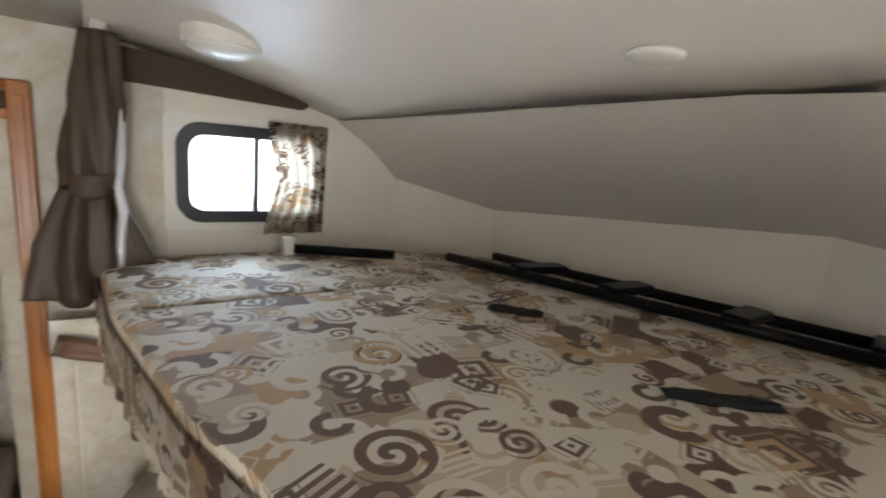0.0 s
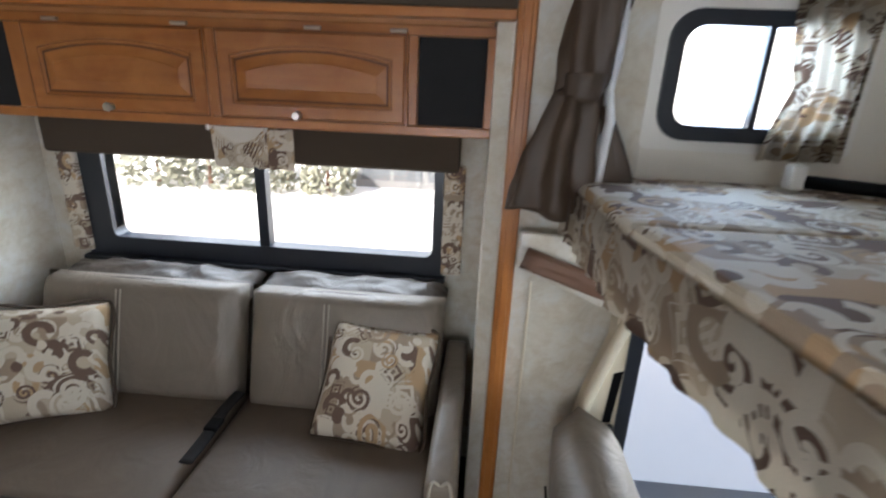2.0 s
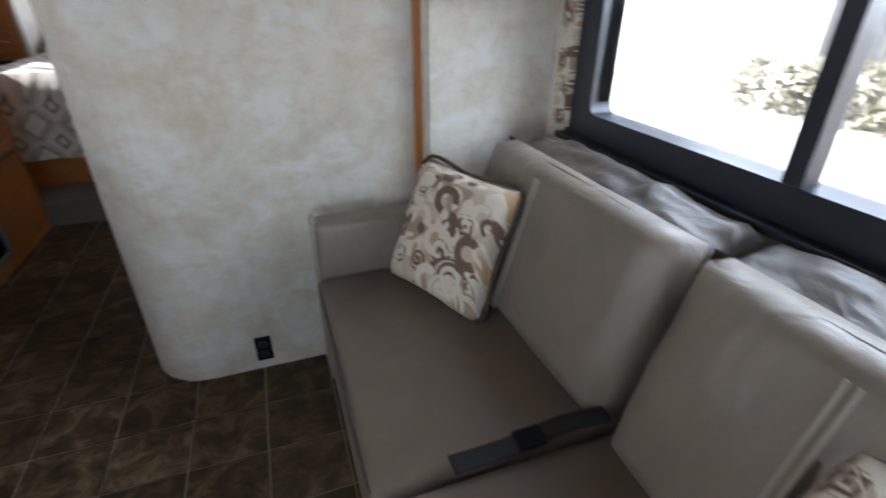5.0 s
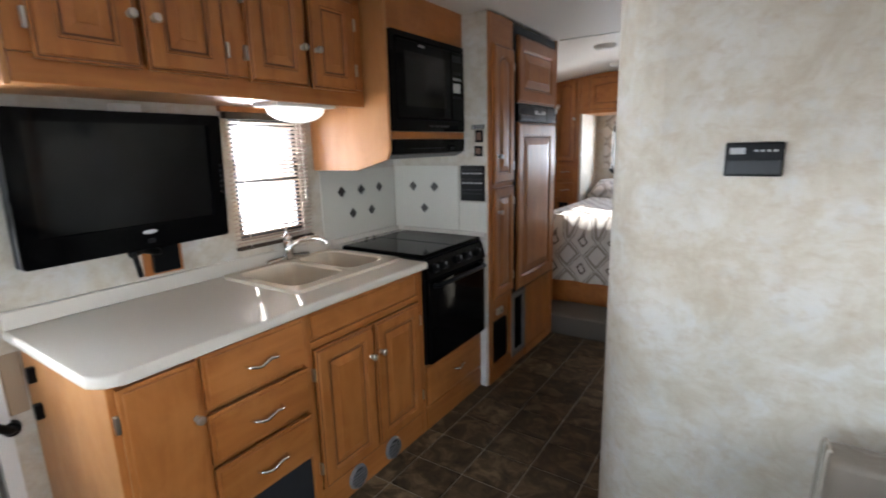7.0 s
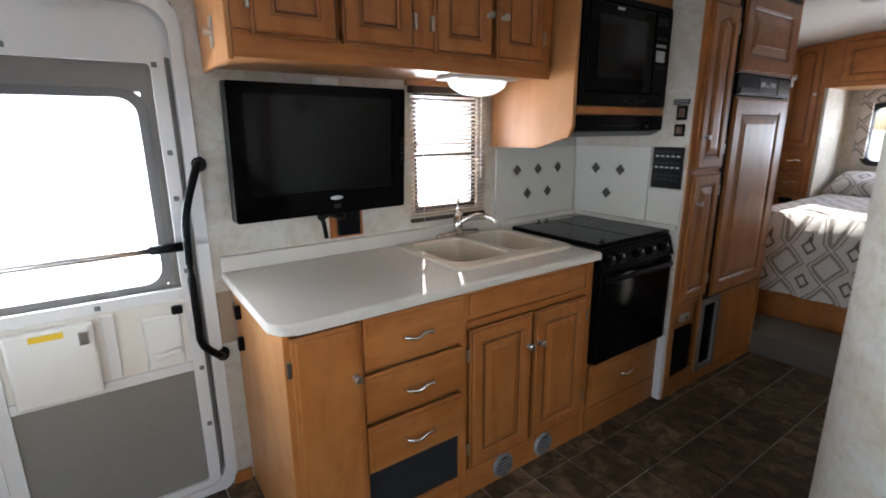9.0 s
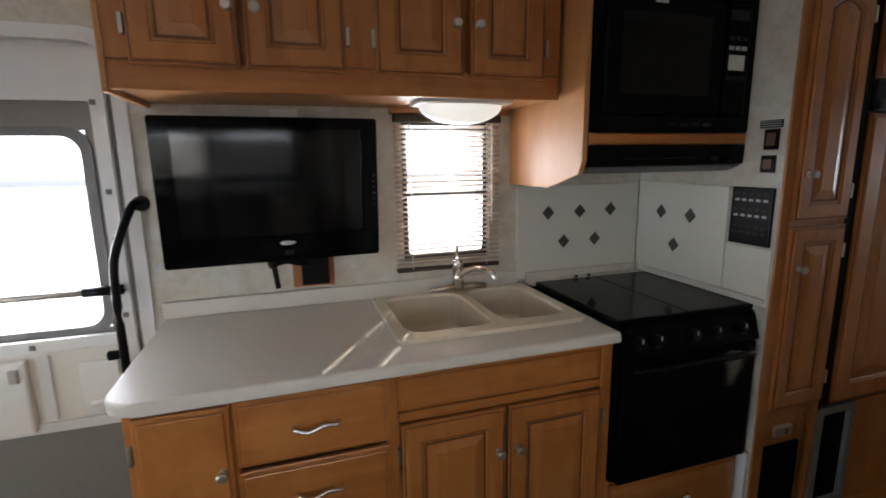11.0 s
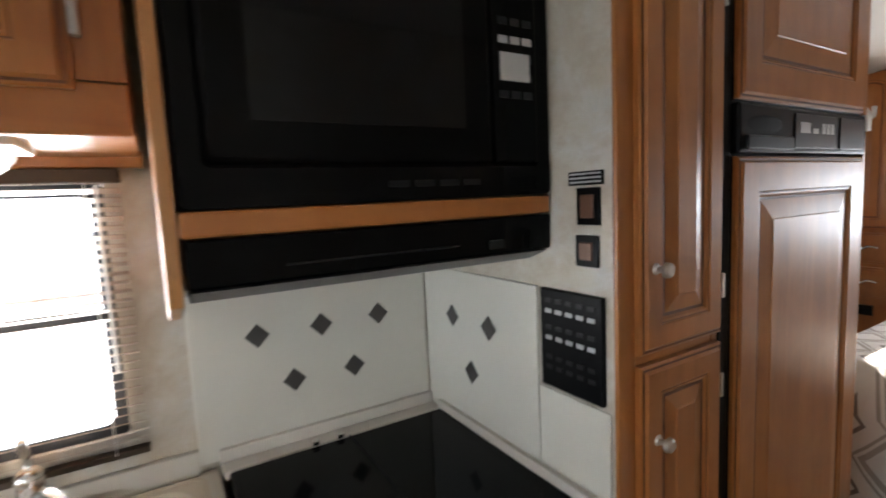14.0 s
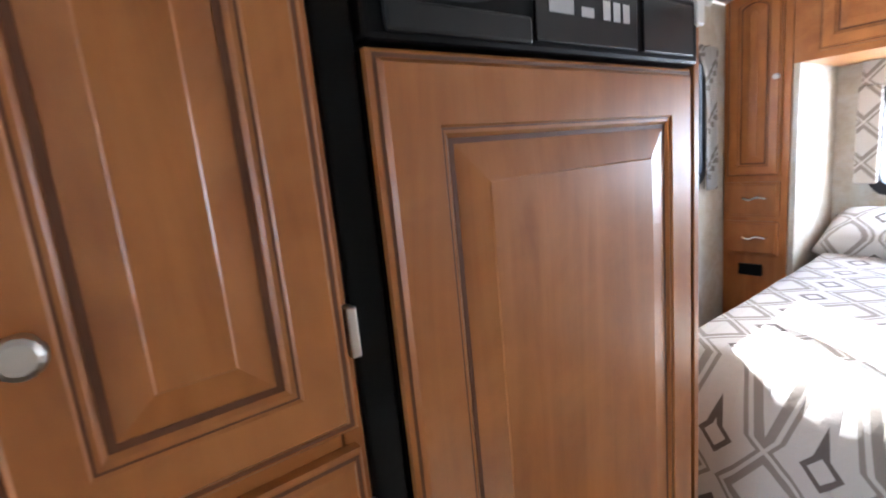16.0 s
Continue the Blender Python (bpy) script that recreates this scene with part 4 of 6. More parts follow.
for a, b in ((Y0, YM - 0.004), (YM + 0.004, Y1)):
    st = part("seat_cushion", seat_block(a, b), LEATHER_SEAT, sofa, "dark taupe seat cushion", True)
    part("piping", tube([(-0.388, a + 0.02, 0.462), (-0.391, (a + b) / 2, 0.468), (-0.388, b - 0.02, 0.462)], 0.005), DARK_PIPING, st, smooth=True)
    c = cushion(b - a - 0.004, 0.44, 0.17, 0.45, 18)
    c.transform(framed((0.185, (a + b) / 2, 0.655), (0, -1, 0), (0.28, 0, 1)))
    bk = part("back_cushion", c, LEATHER, sofa, smooth=True)
    for d in (-0.008, 0.008):
        part("seam", tube([(0.048, (a + b) / 2 + d + 0.05, 0.49), (0.100, (a + b) / 2 + d + 0.05, 0.68), (0.150, (a + b) / 2 + d + 0.05, 0.85)], 0.003, 6), STITCH, bk, "pale double stitching")
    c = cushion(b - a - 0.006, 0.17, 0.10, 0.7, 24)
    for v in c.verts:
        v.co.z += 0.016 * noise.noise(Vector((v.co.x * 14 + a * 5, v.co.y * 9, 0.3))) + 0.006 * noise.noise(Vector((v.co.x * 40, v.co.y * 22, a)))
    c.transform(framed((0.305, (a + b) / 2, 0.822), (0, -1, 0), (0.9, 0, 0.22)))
    part("top_roll", c, LEATHER_TOP, bk, "rumpled top roll with shade put into its dark leather", True)
    part("top_piping", tube([(0.218, b - 0.03, 0.858), (0.222, (a + b) / 2, 0.863), (0.218, a + 0.03, 0.858)], 0.004, 8), DARK_PIPING, bk, smooth=True)
for y0, y1 in ((Y0 - 0.085, Y0 - 0.002), (Y1 + 0.002, Y1 + 0.11)):
    ar = part("arm", box(-0.38, 0.36, y0, y1, 0.02, 0.645, 0.022, 3), LEATHER, sofa, smooth=True)
    part("piping", tube([(-0.385, y0 + 0.012, 0.05), (-0.385, y0 + 0.012, 0.60), (-0.37, (y0 + y1) / 2, 0.635), (-0.385, y1 - 0.012, 0.60), (-0.385, y1 - 0.012, 0.05)], 0.004, 6), STITCH, ar)
belt = tube([(0.1, YM + 0.01, 0.0), (0.0, YM + 0.016, 0.003), (-0.12, YM + 0.004, 0.002), (-0.24, YM + 0.004, -0.002)], 0.022, 10)
belt.transform(Matrix.Translation((0, 0, 0.499)) @ Matrix.Diagonal((1, 1, 0.3, 1)))
bt = part("lap_belt", belt, BLACK_MATT, sofa, "black lap belt in the seat gap", True)
part("buckle", box(-0.11, -0.05, YM - 0.018, YM + 0.026, 0.497, 0.515, 0.005), BLACK, bt)


def throw_pillow(tl, tr_, bl, br, label):
    tl, tr_, bl, br = Vector(tl), Vector(tr_), Vector(bl), Vector(br)
    c = (tl + tr_ + bl + br) / 4
    u, v = (tr_ + br - tl - bl) / 2, (tl + tr_ - bl - br) / 2
    p = thing("throw_pillow", c, label, "pillow", "throw pillows")
    b = cushion(u.length * 1.06, v.length * 1.06, 0.13, 0.75, 16, 0.10)
    part("cover", b, SWIRL_PILLOW, p, smooth=True).matrix_local = framed((0, 0, 0), u, v)
    m = framed((0, 0, 0), u, v)
    a, d = u.length * 0.52, v.length * 0.52
    part("piping", tube([m @ Vector(q) for q in ((-a, -d, 0), (0, -d * 0.97, 0), (a, -d, 0), (a * 0.97, 0, 0), (a, d, 0), (0, d * 0.97, 0), (-a, d, 0), (-a * 0.97, 0, 0), (-a, -d, 0))], 0.006, 8), BROWN_CLOTH, p, "dark edge piping", True)


throw_pillow((2.43, 1.02, 0.815), (2.565, 0.70, 0.805), (2.29, 0.96, 0.485), (2.44, 0.655, 0.475), "square swirl-patterned throw pillow against the sofa back and bathroom-side arm")
throw_pillow((2.60, -0.105, 0.800), (2.60, -0.455, 0.755), (2.40, -0.085, 0.485), (2.36, -0.42, 0.485), "square swirl-patterned throw pillow leaning near the front arm")

# sofa window with valance and curtain strips
sw = thing("window_sofa", (2.9, 0.28, 0.854), "wide sliding window in a dark frame behind the sofa", "window", kind="structure")
o, i_ = round_rect(-0.725, 0.725, 0.0, 0.58, 0.03), round_rect(-0.68, 0.61, 0.092, 0.535, 0.03)
part("window_frame", ring_frame(o, i_, "x", -0.02, 0.05), NAVY, sw)
part("window_sill", box(-0.05, 0.0, -0.735, 0.735, -0.004, 0.016, 0.005), NAVY, sw)
part("mullion", box(-0.015, 0.03, -0.035, 0.005, 0.09, 0.536), NAVY, sw)
glass_pane(box(0.012, 0.017, -0.68, -0.02, 0.09, 0.536), sw)
glass_pane(box(0.002, 0.007, -0.02, 0.61, 0.09, 0.536), sw)
vl = thing("sofa_valance", (2.84, 0.28, 1.285), "brown cloth window valance with a lace drop in the middle", "valance")
part("cloth", box(-0.02, 0.055, -0.77, 0.78, 0.0, 0.15, 0.012), BROWN_CLOTH, vl)
swag = [(-0.18 + 0.29 * k / 16, -0.012 - 0.010 * abs(math.sin(k * 1.18))) for k in range(17)] + [(0.118, 0.125), (0.03, 0.115), (-0.06, 0.118), (-0.185, 0.125)]
part("lace_drop", prism(swag, "x", -0.028, -0.021), SWIRL_FINE, vl, "swirl-patterned swag")
fold_ = [(-0.085 + 0.19 * k / 10, 0.125 - 0.055 * math.sin(math.pi * k / 10)) for k in range(11)]
part("lace_fold", prism(fold_, "x", -0.036, -0.029), GAUZE, vl, "pale lace fold")
part("patterned_tab", box(-0.034, -0.029, -0.185, -0.09, -0.018, 0.12, 0.002), SWIRL_FINE, vl, "swirl-patterned tab")
for y in (-0.085, 0.125):
    part("hook", box(-0.036, -0.02, y - 0.006, y + 0.006, 0.11, 0.14, 0.003), NICKEL, vl)
for y in (1.02, -0.475):
    cs = thing("curtain_strip", (2.872, y, 0.885), "narrow swirl-patterned curtain strip beside the sofa window", "curtain", "sofa curtain strips")
    part("cloth", box(-0.01, 0.02, -0.038, 0.038, 0.0, 0.42, 0.006), SWIRL_FINE, cs)

# slide-out overhead cabinets
oc = thing("overhead_cabinet", (2.63, 0.24, 1.43), "maple overhead cabinet with two arched doors and black speaker grilles", "cabinet")
part("body", box(0.0, 0.265, -0.82, 0.85, 0.0, 0.33), WOOD_PALE, oc)
part("face_rail", box(-0.018, 0.0, -0.836, 0.85, 0.0, 0.028, 0.003), WOOD_Y, oc)
part("face_rail", box(-0.018, 0.0, -0.836, 0.85, 0.278, 0.306, 0.003), WOOD_Y, oc)
for y0, y1 in ((-0.836, -0.805), (-0.605, -0.578), (0.605, 0.66), (0.82, 0.85), (0.004, 0.03)):
    part("face_stile", box(-0.017, 0.0, y0, y1, 0.029, 0.277, 0.002), WOOD, oc)
for y1 in (0.608, 0.003):
    d = front(oc, "door", "-x", (-0.001, y1, 0.022), 0.58, 0.262, WOOD_Y, 0.045, 0.03, 0.024)
    knob(d, "-x", (-0.025, y1 - 0.28 + (0.02 if y1 > 0.3 else 0.03), 0.042))
for y0, y1 in ((-0.803, -0.607), (0.66, 0.82)):
    part("speaker_grille", box(-0.006, 0.0, y0, y1, 0.03, 0.276), BLACK_MATT, oc, "black speaker cloth")
for y in (-0.3, -0.55, 0.1, 0.5):
    part("hinge", box(-0.03, -0.018, y - 0.025, y + 0.025, 0.282, 0.292, 0.003), NICKEL, oc)

# ---- on the bathroom wall ----
mon = thing("monitor_panel", (1.855, 1.235, 1.287), "small black monitor panel with a grey lower half on the wall", "wall panel")
part("housing", box(-0.066, 0.066, -0.018, 0.0, 0.0, 0.088, 0.004), BLACK, mon)
part("lower_face", box(-0.06, 0.06, -0.0195, -0.017, 0.006, 0.042, 0.001), DARK_GREY, mon, "grey lower face")
part("display", box(-0.055, -0.02, -0.0195, -0.017, 0.058, 0.075, 0.001), GREY_MARK, mon, "pale display")
for k in range(4):
    part("mark", box(0.0 + k * 0.014, 0.009 + k * 0.014, -0.0195, -0.017, 0.064, 0.069), GREY_MARK, mon)
ou = thing("wall_outlet", (1.845, 1.235, 0.04), "black socket plate low on the bathroom wall", "outlet")
part("plate", box(-0.029, 0.029, -0.008, 0.0, 0.0, 0.105, 0.003), BLACK, ou)
for z in (0.03, 0.072):
    part("socket", box(-0.014, 0.014, -0.0105, -0.007, z - 0.014, z + 0.014, 0.004), DARK_GREY, ou)

# ---- the galley ----
base = thing("base_cabinet", (0.0, 0.13, 0.0), "honey maple galley base cabinet with drawers and paired doors", "cabinet")
part("body", box(0.004, 0.578, 0.012, 1.305, 0.0, 0.69), WOOD_PALE, base)
part("back_rail", box(0.56, 0.578, 0.012, 1.305, 0.69, 0.838), WOOD_PALE, base)
part("end_panel", box(0.004, 0.596, 0.0, 0.011, 0.0, 0.838, 0.003), WOOD_PALE, base)
for y0, y1 in ((0.0, 0.02), (0.222, 0.236), (0.60, 0.632), (1.27, 1.306)):
    part("face_stile", box(0.579, 0.598, y0 + 0.0005, y1, 0.0, 0.838, 0.002), WOOD, base)
part("face_rail", box(0.579, 0.597, 0.237, 0.599, 0.0, 0.10, 0.002), WOOD_Y, base)
part("kick_rail", box(0.579, 0.597, 0.633, 1.269, 0.0, 0.118, 0.002), WOOD_Y, base)
part("kick_rail", box(0.579, 0.597, 0.021, 0.221, 0.0, 0.118, 0.002), WOOD_Y, base)
part("face_rail", box(0.579, 0.597, 0.633, 1.269, 0.69, 0.716, 0.002), WOOD_Y, base)
# no hollow here: a thin black sheet paints the bay's inner shade
part("open_bay", box(0.579, 0.585, 0.237, 0.599, 0.10, 0.29), BLACK_MATT, base, "black sheet standing in for the shaded open bay below the drawers")
d = front(base, "door", "+x", (0.597, 0.018, 0.12), 0.205, 0.70, WOOD, 0.05, flat=True, hinge=-1)
knob(d, "+x", (0.617, 0.198, 0.655))
for z0, z1 in ((0.655, 0.826), (0.478, 0.640), (0.296, 0.462)):
    d = front(base, "drawer", "+x", (0.597, 0.233, z0), 0.372, z1 - z0, WOOD_Y, flat=True)
    pull(d, "+x", (0.617, 0.419, (z0 + z1) / 2), 0.055)
front(base, "false_front", "+x", (0.586, 0.634, 0.718), 0.634, 0.105, WOOD_Y, flat=True, t=0.01)
d = front(base, "door", "+x", (0.597, 0.638, 0.125), 0.305, 0.56, WOOD, 0.05, hinge=-1)
knob(d, "+x", (0.617, 0.918, 0.557 + 0.0))
d = front(base, "door", "+x", (0.597, 0.953, 0.125), 0.312, 0.56, WOOD, 0.05, hinge=1)
knob(d, "+x", (0.617, 0.978, 0.557))
for y in (0.947, 1.174):
    v = thing("floor_vent", (0.597, y, 0.06), "round grey heating vent in the cabinet kick", "vent", "heating vents")
    part("ring", cyl((0, 0, 0), (0.012, 0, 0), 0.052, 0.046, 28), HOOD_GREY, v)
    part("recess", cyl((0.0121, 0, 0), (0.0125, 0, 0), 0.04, n=28), BLACK, v)
    for k in range(5):
        z = -0.028 + 0.014 * k
        hw = math.sqrt(0.04 ** 2 - z * z)
        part("louvre", box(0.0126, 0.016, -hw, hw, z - 0.003, z + 0.003), HOOD_GREY, v)

# worktop with the sink cut out
SY0, SY1, SX0, SX1 = 0.795, 1.405, 0.045, 0.505
ct = thing("worktop", (0.0, 0.10, 0.838), "off-white laminate galley worktop with a rounded corner", "worktop")
cy0, cy1 = SY0 + 0.02 - 0.10, SY1 - 0.02 - 0.10
bm = bmesh.new()
corner = [(0.0, 0.0), (0.575, 0.0)]
for k in range(9):
    a = radians(-90 + 90 * k / 8)
    corner.append((0.575 + 0.06 * math.cos(a), 0.06 + 0.06 * math.sin(a)))
corner += [(0.635, cy0), (0.0, cy0)]
lo = prism(corner, "z", 0.0, 0.034)
es = [e for e in lo.edges if abs(e.verts[0].co.z - e.verts[1].co.z) < 1e-4 and max(e.verts[0].co.y, e.verts[1].co.y) < cy0 - 0.001 or (abs(e.verts[0].co.x - 0.635) < 1e-4 and abs(e.verts[1].co.x - 0.635) < 1e-4 and abs(e.verts[0].co.z - e.verts[1].co.z) < 1e-4)]
bmesh.ops.bevel(lo, geom=es, offset=0.009, segments=3, profile=0.5, affect="EDGES")
part("left_slab", lo, COUNTER, ct, smooth=False)
part("front_slab", prism([(SX1 - 0.02, 0.0), (0.626, 0.0), (0.632, 0.003), (0.635, 0.009), (0.635, 0.025), (0.632, 0.031), (0.626, 0.034), (SX1 - 0.02, 0.034)], "y", cy0, 1.335), COUNTER, ct)
part("back_slab", box(0.0, SX0 + 0.02, cy0, 1.335, 0.0, 0.034), COUNTER, ct)
part("right_slab", box(SX0 + 0.02, SX1 - 0.02, cy1, 1.335, 0.0, 0.034), COUNTER, ct)
part("upstand", box(0.001, 0.02, 0.0, 1.30, 0.035, 0.092, 0.004), COUNTER, ct)

sink = thing("sink", (0.0, 0.0, 0.872), "ivory double-bowl sink set into the worktop", "sink")
bm = bmesh.new()
bowls = [(0.835, 1.105, 0.085, 0.455), (1.145, 1.372, 0.075, 0.44)]
parts_ = []


def loop(y0, y1, x0, x1, r, z):
    return [bm.verts.new((x, y, z)) for x, y in [(b, a) for a, b in round_rect(y0, y1, x0, x1, r, 5)]]


for bi, (y0, y1, x0, x1) in enumerate(bowls):
    rings = [loop(y0 - 0.006, y1 + 0.006, x0 - 0.006, x1 + 0.006, 0.06, 0.013), loop(y0, y1, x0, x1, 0.055, 0.006), loop(y0 + 0.01, y1 - 0.01, x0 + 0.01, x1 - 0.01, 0.05, -0.10), loop(y0 + 0.04, y1 - 0.04, x0 + 0.04, x1 - 0.04, 0.04, -0.145)]
    for a, b in zip(rings, rings[1:]):
        for k in range(len(a)):
            j = (k + 1) % len(a)
            bm.faces.new((a[k], a[j], b[j], b[k]))
    bm.faces.new(rings[-1])
    parts_.append(rings[0])
# the deck round the bowls, as a raised rim
mid = (bowls[0][1] + bowls[1][0]) / 2
for (ya, yb), ring, (y0, y1, x0, x1) in (((SY0, mid), parts_[0], bowls[0]), ((mid, SY1), parts_[1], bowls[1])):
    outer = []
    for v in ring:
        dy, dx = v.co.y - (y0 + y1) / 2, v.co.x - (x0 + x1) / 2
        ky = ((yb if dy > 0 else ya) - (y0 + y1) / 2) / dy if abs(dy) > 1e-6 else 1e9
        kx = ((SX1 if dx > 0 else SX0) - (x0 + x1) / 2) / dx if abs(dx) > 1e-6 else 1e9
        k = min(abs(ky), abs(kx))
        outer.append(bm.verts.new(((x0 + x1) / 2 + dx * k, (y0 + y1) / 2 + dy * k, 0.011)))
    for k in range(len(ring)):
        j = (k + 1) % len(ring)
        bm.faces.new((ring[k], ring[j], outer[j], outer[k]))
part("basin", bm, IVORY, sink, smooth=False)
part("rim", ring_frame(round_rect(SY0 - 0.004, SY1 + 0.004, SX0 - 0.004, SX1 + 0.004, 0.035), round_rect(SY0 + 0.004, SY1 - 0.004, SX0 + 0.004, SX1 - 0.004, 0.03), "x", 0.0, 0.013), IVORY, sink)
rim = sink.children[-1].data
rim.transform(Matrix(((0, 0, 1, 0), (0, 1, 0, 0), (1, 0, 0, 0), (0, 0, 0, 1))))
for y0, y1, x0, x1 in bowls:
    c = ((x0 + x1) / 2, (y0 + y1) / 2)
    part("drain", cyl((c[0], c[1], -0.146), (c[0], c[1], -0.140), 0.035, n=24), NICKEL, sink)

fau = thing("faucet", (0.062, 1.125, 0.884), "chrome single-lever sink faucet with a side bar plate", "faucet")
part("deck_plate", tube([(0.0, -0.115, 0.008), (0.005, -0.06, 0.012), (0.0, 0.0, 0.016), (0.005, 0.06, 0.012), (0.0, 0.115, 0.008)], 0.013), CHROME, fau, smooth=True)
part("body", cyl((0, 0, 0.005), (0, 0, 0.10), 0.024, 0.02), CHROME, fau, smooth=True)
part("dome", ball((0, 0, 0.105), 0.024, (1, 1, 0.9)), CHROME, fau, smooth=True)
part("lever", tube([(0, 0, 0.115), (-0.004, -0.002, 0.145), (0.004, -0.004, 0.175)], 0.008), CHROME, fau, smooth=True)
part("spout", tube([(0.01, 0.0, 0.06), (0.06, 0.03, 0.095), (0.12, 0.055, 0.105), (0.16, 0.075, 0.095), (0.168, 0.08, 0.078)], 0.012), CHROME, fau, smooth=True)

# backsplash boards with diamond inlays
sp = thing("backsplash_board", (0.0, 1.40, 0.89), "white backsplash board with slate diamond inlays behind the range", "backsplash")
part("board", box(0.001, 0.009, 0.0, 0.588, 0.0, 0.385, 0.002), SPLASH, sp)
s_ = 0.0265
for y, z in ((0.143, 0.272), (0.294, 0.273), (0.447, 0.276), (0.22, 0.149), (0.373, 0.151)):
    part("diamond", prism([(y - s_ * 1.05, z), (y, z - s_ * 1.1), (y + s_ * 1.05, z), (y, z + s_ * 1.1)], "x", 0.009, 0.0105), DIAMOND, sp)
sp = thing("backsplash_side_board", (0.0, 2.0, 0.89), "white side backsplash board with slate diamond inlays", "backsplash")
part("board", box(0.011, 0.465, -0.009, -0.001, 0.0, 0.39, 0.002), SPLASH, sp)
for x, z in ((0.15, 0.272), (0.303, 0.27), (0.228, 0.145)):
    part("diamond", prism([(x - s_ * 1.05, z), (x, z - s_ * 1.1), (x + s_ * 1.05, z), (x, z + s_ * 1.1)], "y", -0.009, -0.0105), DIAMOND, sp)
part("lower_board", box(0.467, 0.64, -0.007, -0.001, 0.0, 0.19, 0.002), SPLASH, sp)
lg = thing("range_ledge", (0.0, 1.44, 0.872), "cream laminate ledge round the back of the cooktop", "ledge")
part("back_strip", box(0.010, 0.027, 0.0, 0.55, 0.0, 0.048, 0.003), COUNTER, lg)
part("back_ledge", box(0.028, 0.076, 0.0, 0.55, 0.001, 0.022, 0.003), COUNTER, lg)
part("side_strip", box(0.077, 0.638, 0.536, 0.550, 0.023, 0.046, 0.002), COUNTER, lg)
structure("trim_range_back", box(0.46, 0.64, 1.985, 1.992, 0.892, 0.908, 0.002), SPLASH, "narrow pale trim above the range", "trim")
structure("wall_galley_end", boxes([(0.0, 0.645, 2.0, 2.012, 0.0, 2.05)]), PAPER, "mottled beige end wall beside the range", "wall")

# range
rg = thing("range", (0.0, 1.45, 0.0), "black gas range with a glass top cover, knobs and oven door", "stove")
part("carcass", box(0.03, 0.60, 0.002, 0.545, 0.345, 0.872), BLACK, rg)
part("top_cover", box(0.078, 0.600, 0.0, 0.547, 0.873, 0.894, 0.008), BLACK_GLOSS, rg, "black glass top cover")
part("cover_seam", box(0.078, 0.6, 0.272, 0.275, 0.8945, 0.8955), BLACK, rg)
for y in (0.19, 0.25):
    part("cover_hinge", box(0.070, 0.086, y - 0.008, y + 0.008, 0.895, 0.908, 0.003), CHROME, rg)
cp_ = part("control_panel", prism([(0.59, 0.775), (0.634, 0.780), (0.608, 0.866), (0.59, 0.872)], "y", 0.004, 0.543), BLACK_GLOSS, rg)
for k, y in enumerate((0.06, 0.13, 0.27, 0.36, 0.47)):
    kb = part("knob", cyl((0.618, y, 0.822), (0.642, y, 0.829), 0.021, 0.018, 20), BLACK, cp_, smooth=False)
    part("mark", box(0.641, 0.6435, y - 0.002, y + 0.002, 0.83, 0.844), GREY_MARK, cp_)
od = part("oven_door", box(0.60, 0.628, 0.006, 0.541, 0.35, 0.772, 0.006), BLACK_GLOSS, rg)
part("door_window", box(0.6285, 0.6295, 0.07, 0.475, 0.43, 0.69), BLACK_GLOSS, od)
part("handle", tube([(0.626, 0.05, 0.742), (0.655, 0.06, 0.745), (0.66, 0.27, 0.747), (0.655, 0.485, 0.745), (0.626, 0.495, 0.742)], 0.011), BLACK, od, smooth=True)
rd = thing("range_base_unit", (0.0, 1.445, 0.0), "maple base unit with a shallow drawer under the range", "cabinet")
part("body", box(0.03, 0.585, 0.0, 0.552, 0.0, 0.343), WOOD_PALE, rd)
d = front(rd, "drawer", "+x", (0.586, 0.008, 0.125), 0.535, 0.205, WOOD_Y, flat=True)
pull(d, "+x", (0.606, 0.275, 0.24), 0.045)
part("kick_rail", box(0.586, 0.6, 0.0, 0.552, 0.0, 0.118, 0.002), WOOD_Y, rd)
structure("trim_range_strip", box(0.60, 0.640, 1.985, 1.999, 0.0, 0.36, 0.002), WHITE, "pale metal strip beside the range", "trim")

# overhead cabinets, lamp, microwave
up = thing("wall_cabinet", (0.0, 0.13, 1.574), "dark honey maple overhead galley cabinet with four panel doors", "cabinet")
part("body", box(0.004, 0.362, 0.004, 1.22, 0.012, 0.455), WOOD, up)
part("underside", prism([(0.004, 0.0), (0.37, 0.0), (0.37, 1.22), (0.004, 1.22)], "z", -0.004, 0.011), WOOD_PALE, up)
part("end_panel", box(0.004, 0.384, -0.012, 0.003, -0.02, 0.455, 0.003), WOOD_PALE, up)
part("face_rail", box(0.363, 0.385, 0.004, 1.22, -0.012, 0.058, 0.004), WOOD_Y, up)
part("face_rail", box(0.363, 0.384, 0.004, 1.22, 0.40, 0.455, 0.004), WOOD_Y, up)
for y0, y1 in ((0.004, 0.06), (0.565, 0.65), (1.155, 1.22)):
    part("face_stile", box(0.363, 0.3845, y0, y1, 0.059, 0.399, 0.002), WOOD, up)
for y0, wd, hs, ky in ((0.055, 0.245, -1, 0.28), (0.317, 0.247, 1, 0.364 - 0.02), (0.648, 0.252, -1, 0.883 - 0.01), (0.922, 0.238, 1, 0.942)):
    d = front(up, "door", "+x", (0.3855, y0, 0.045), wd, 0.36, WOOD, 0.05, 0.0, 0.02, hinge=hs)
    knob(d, "+x", (0.4055, ky, 0.184))
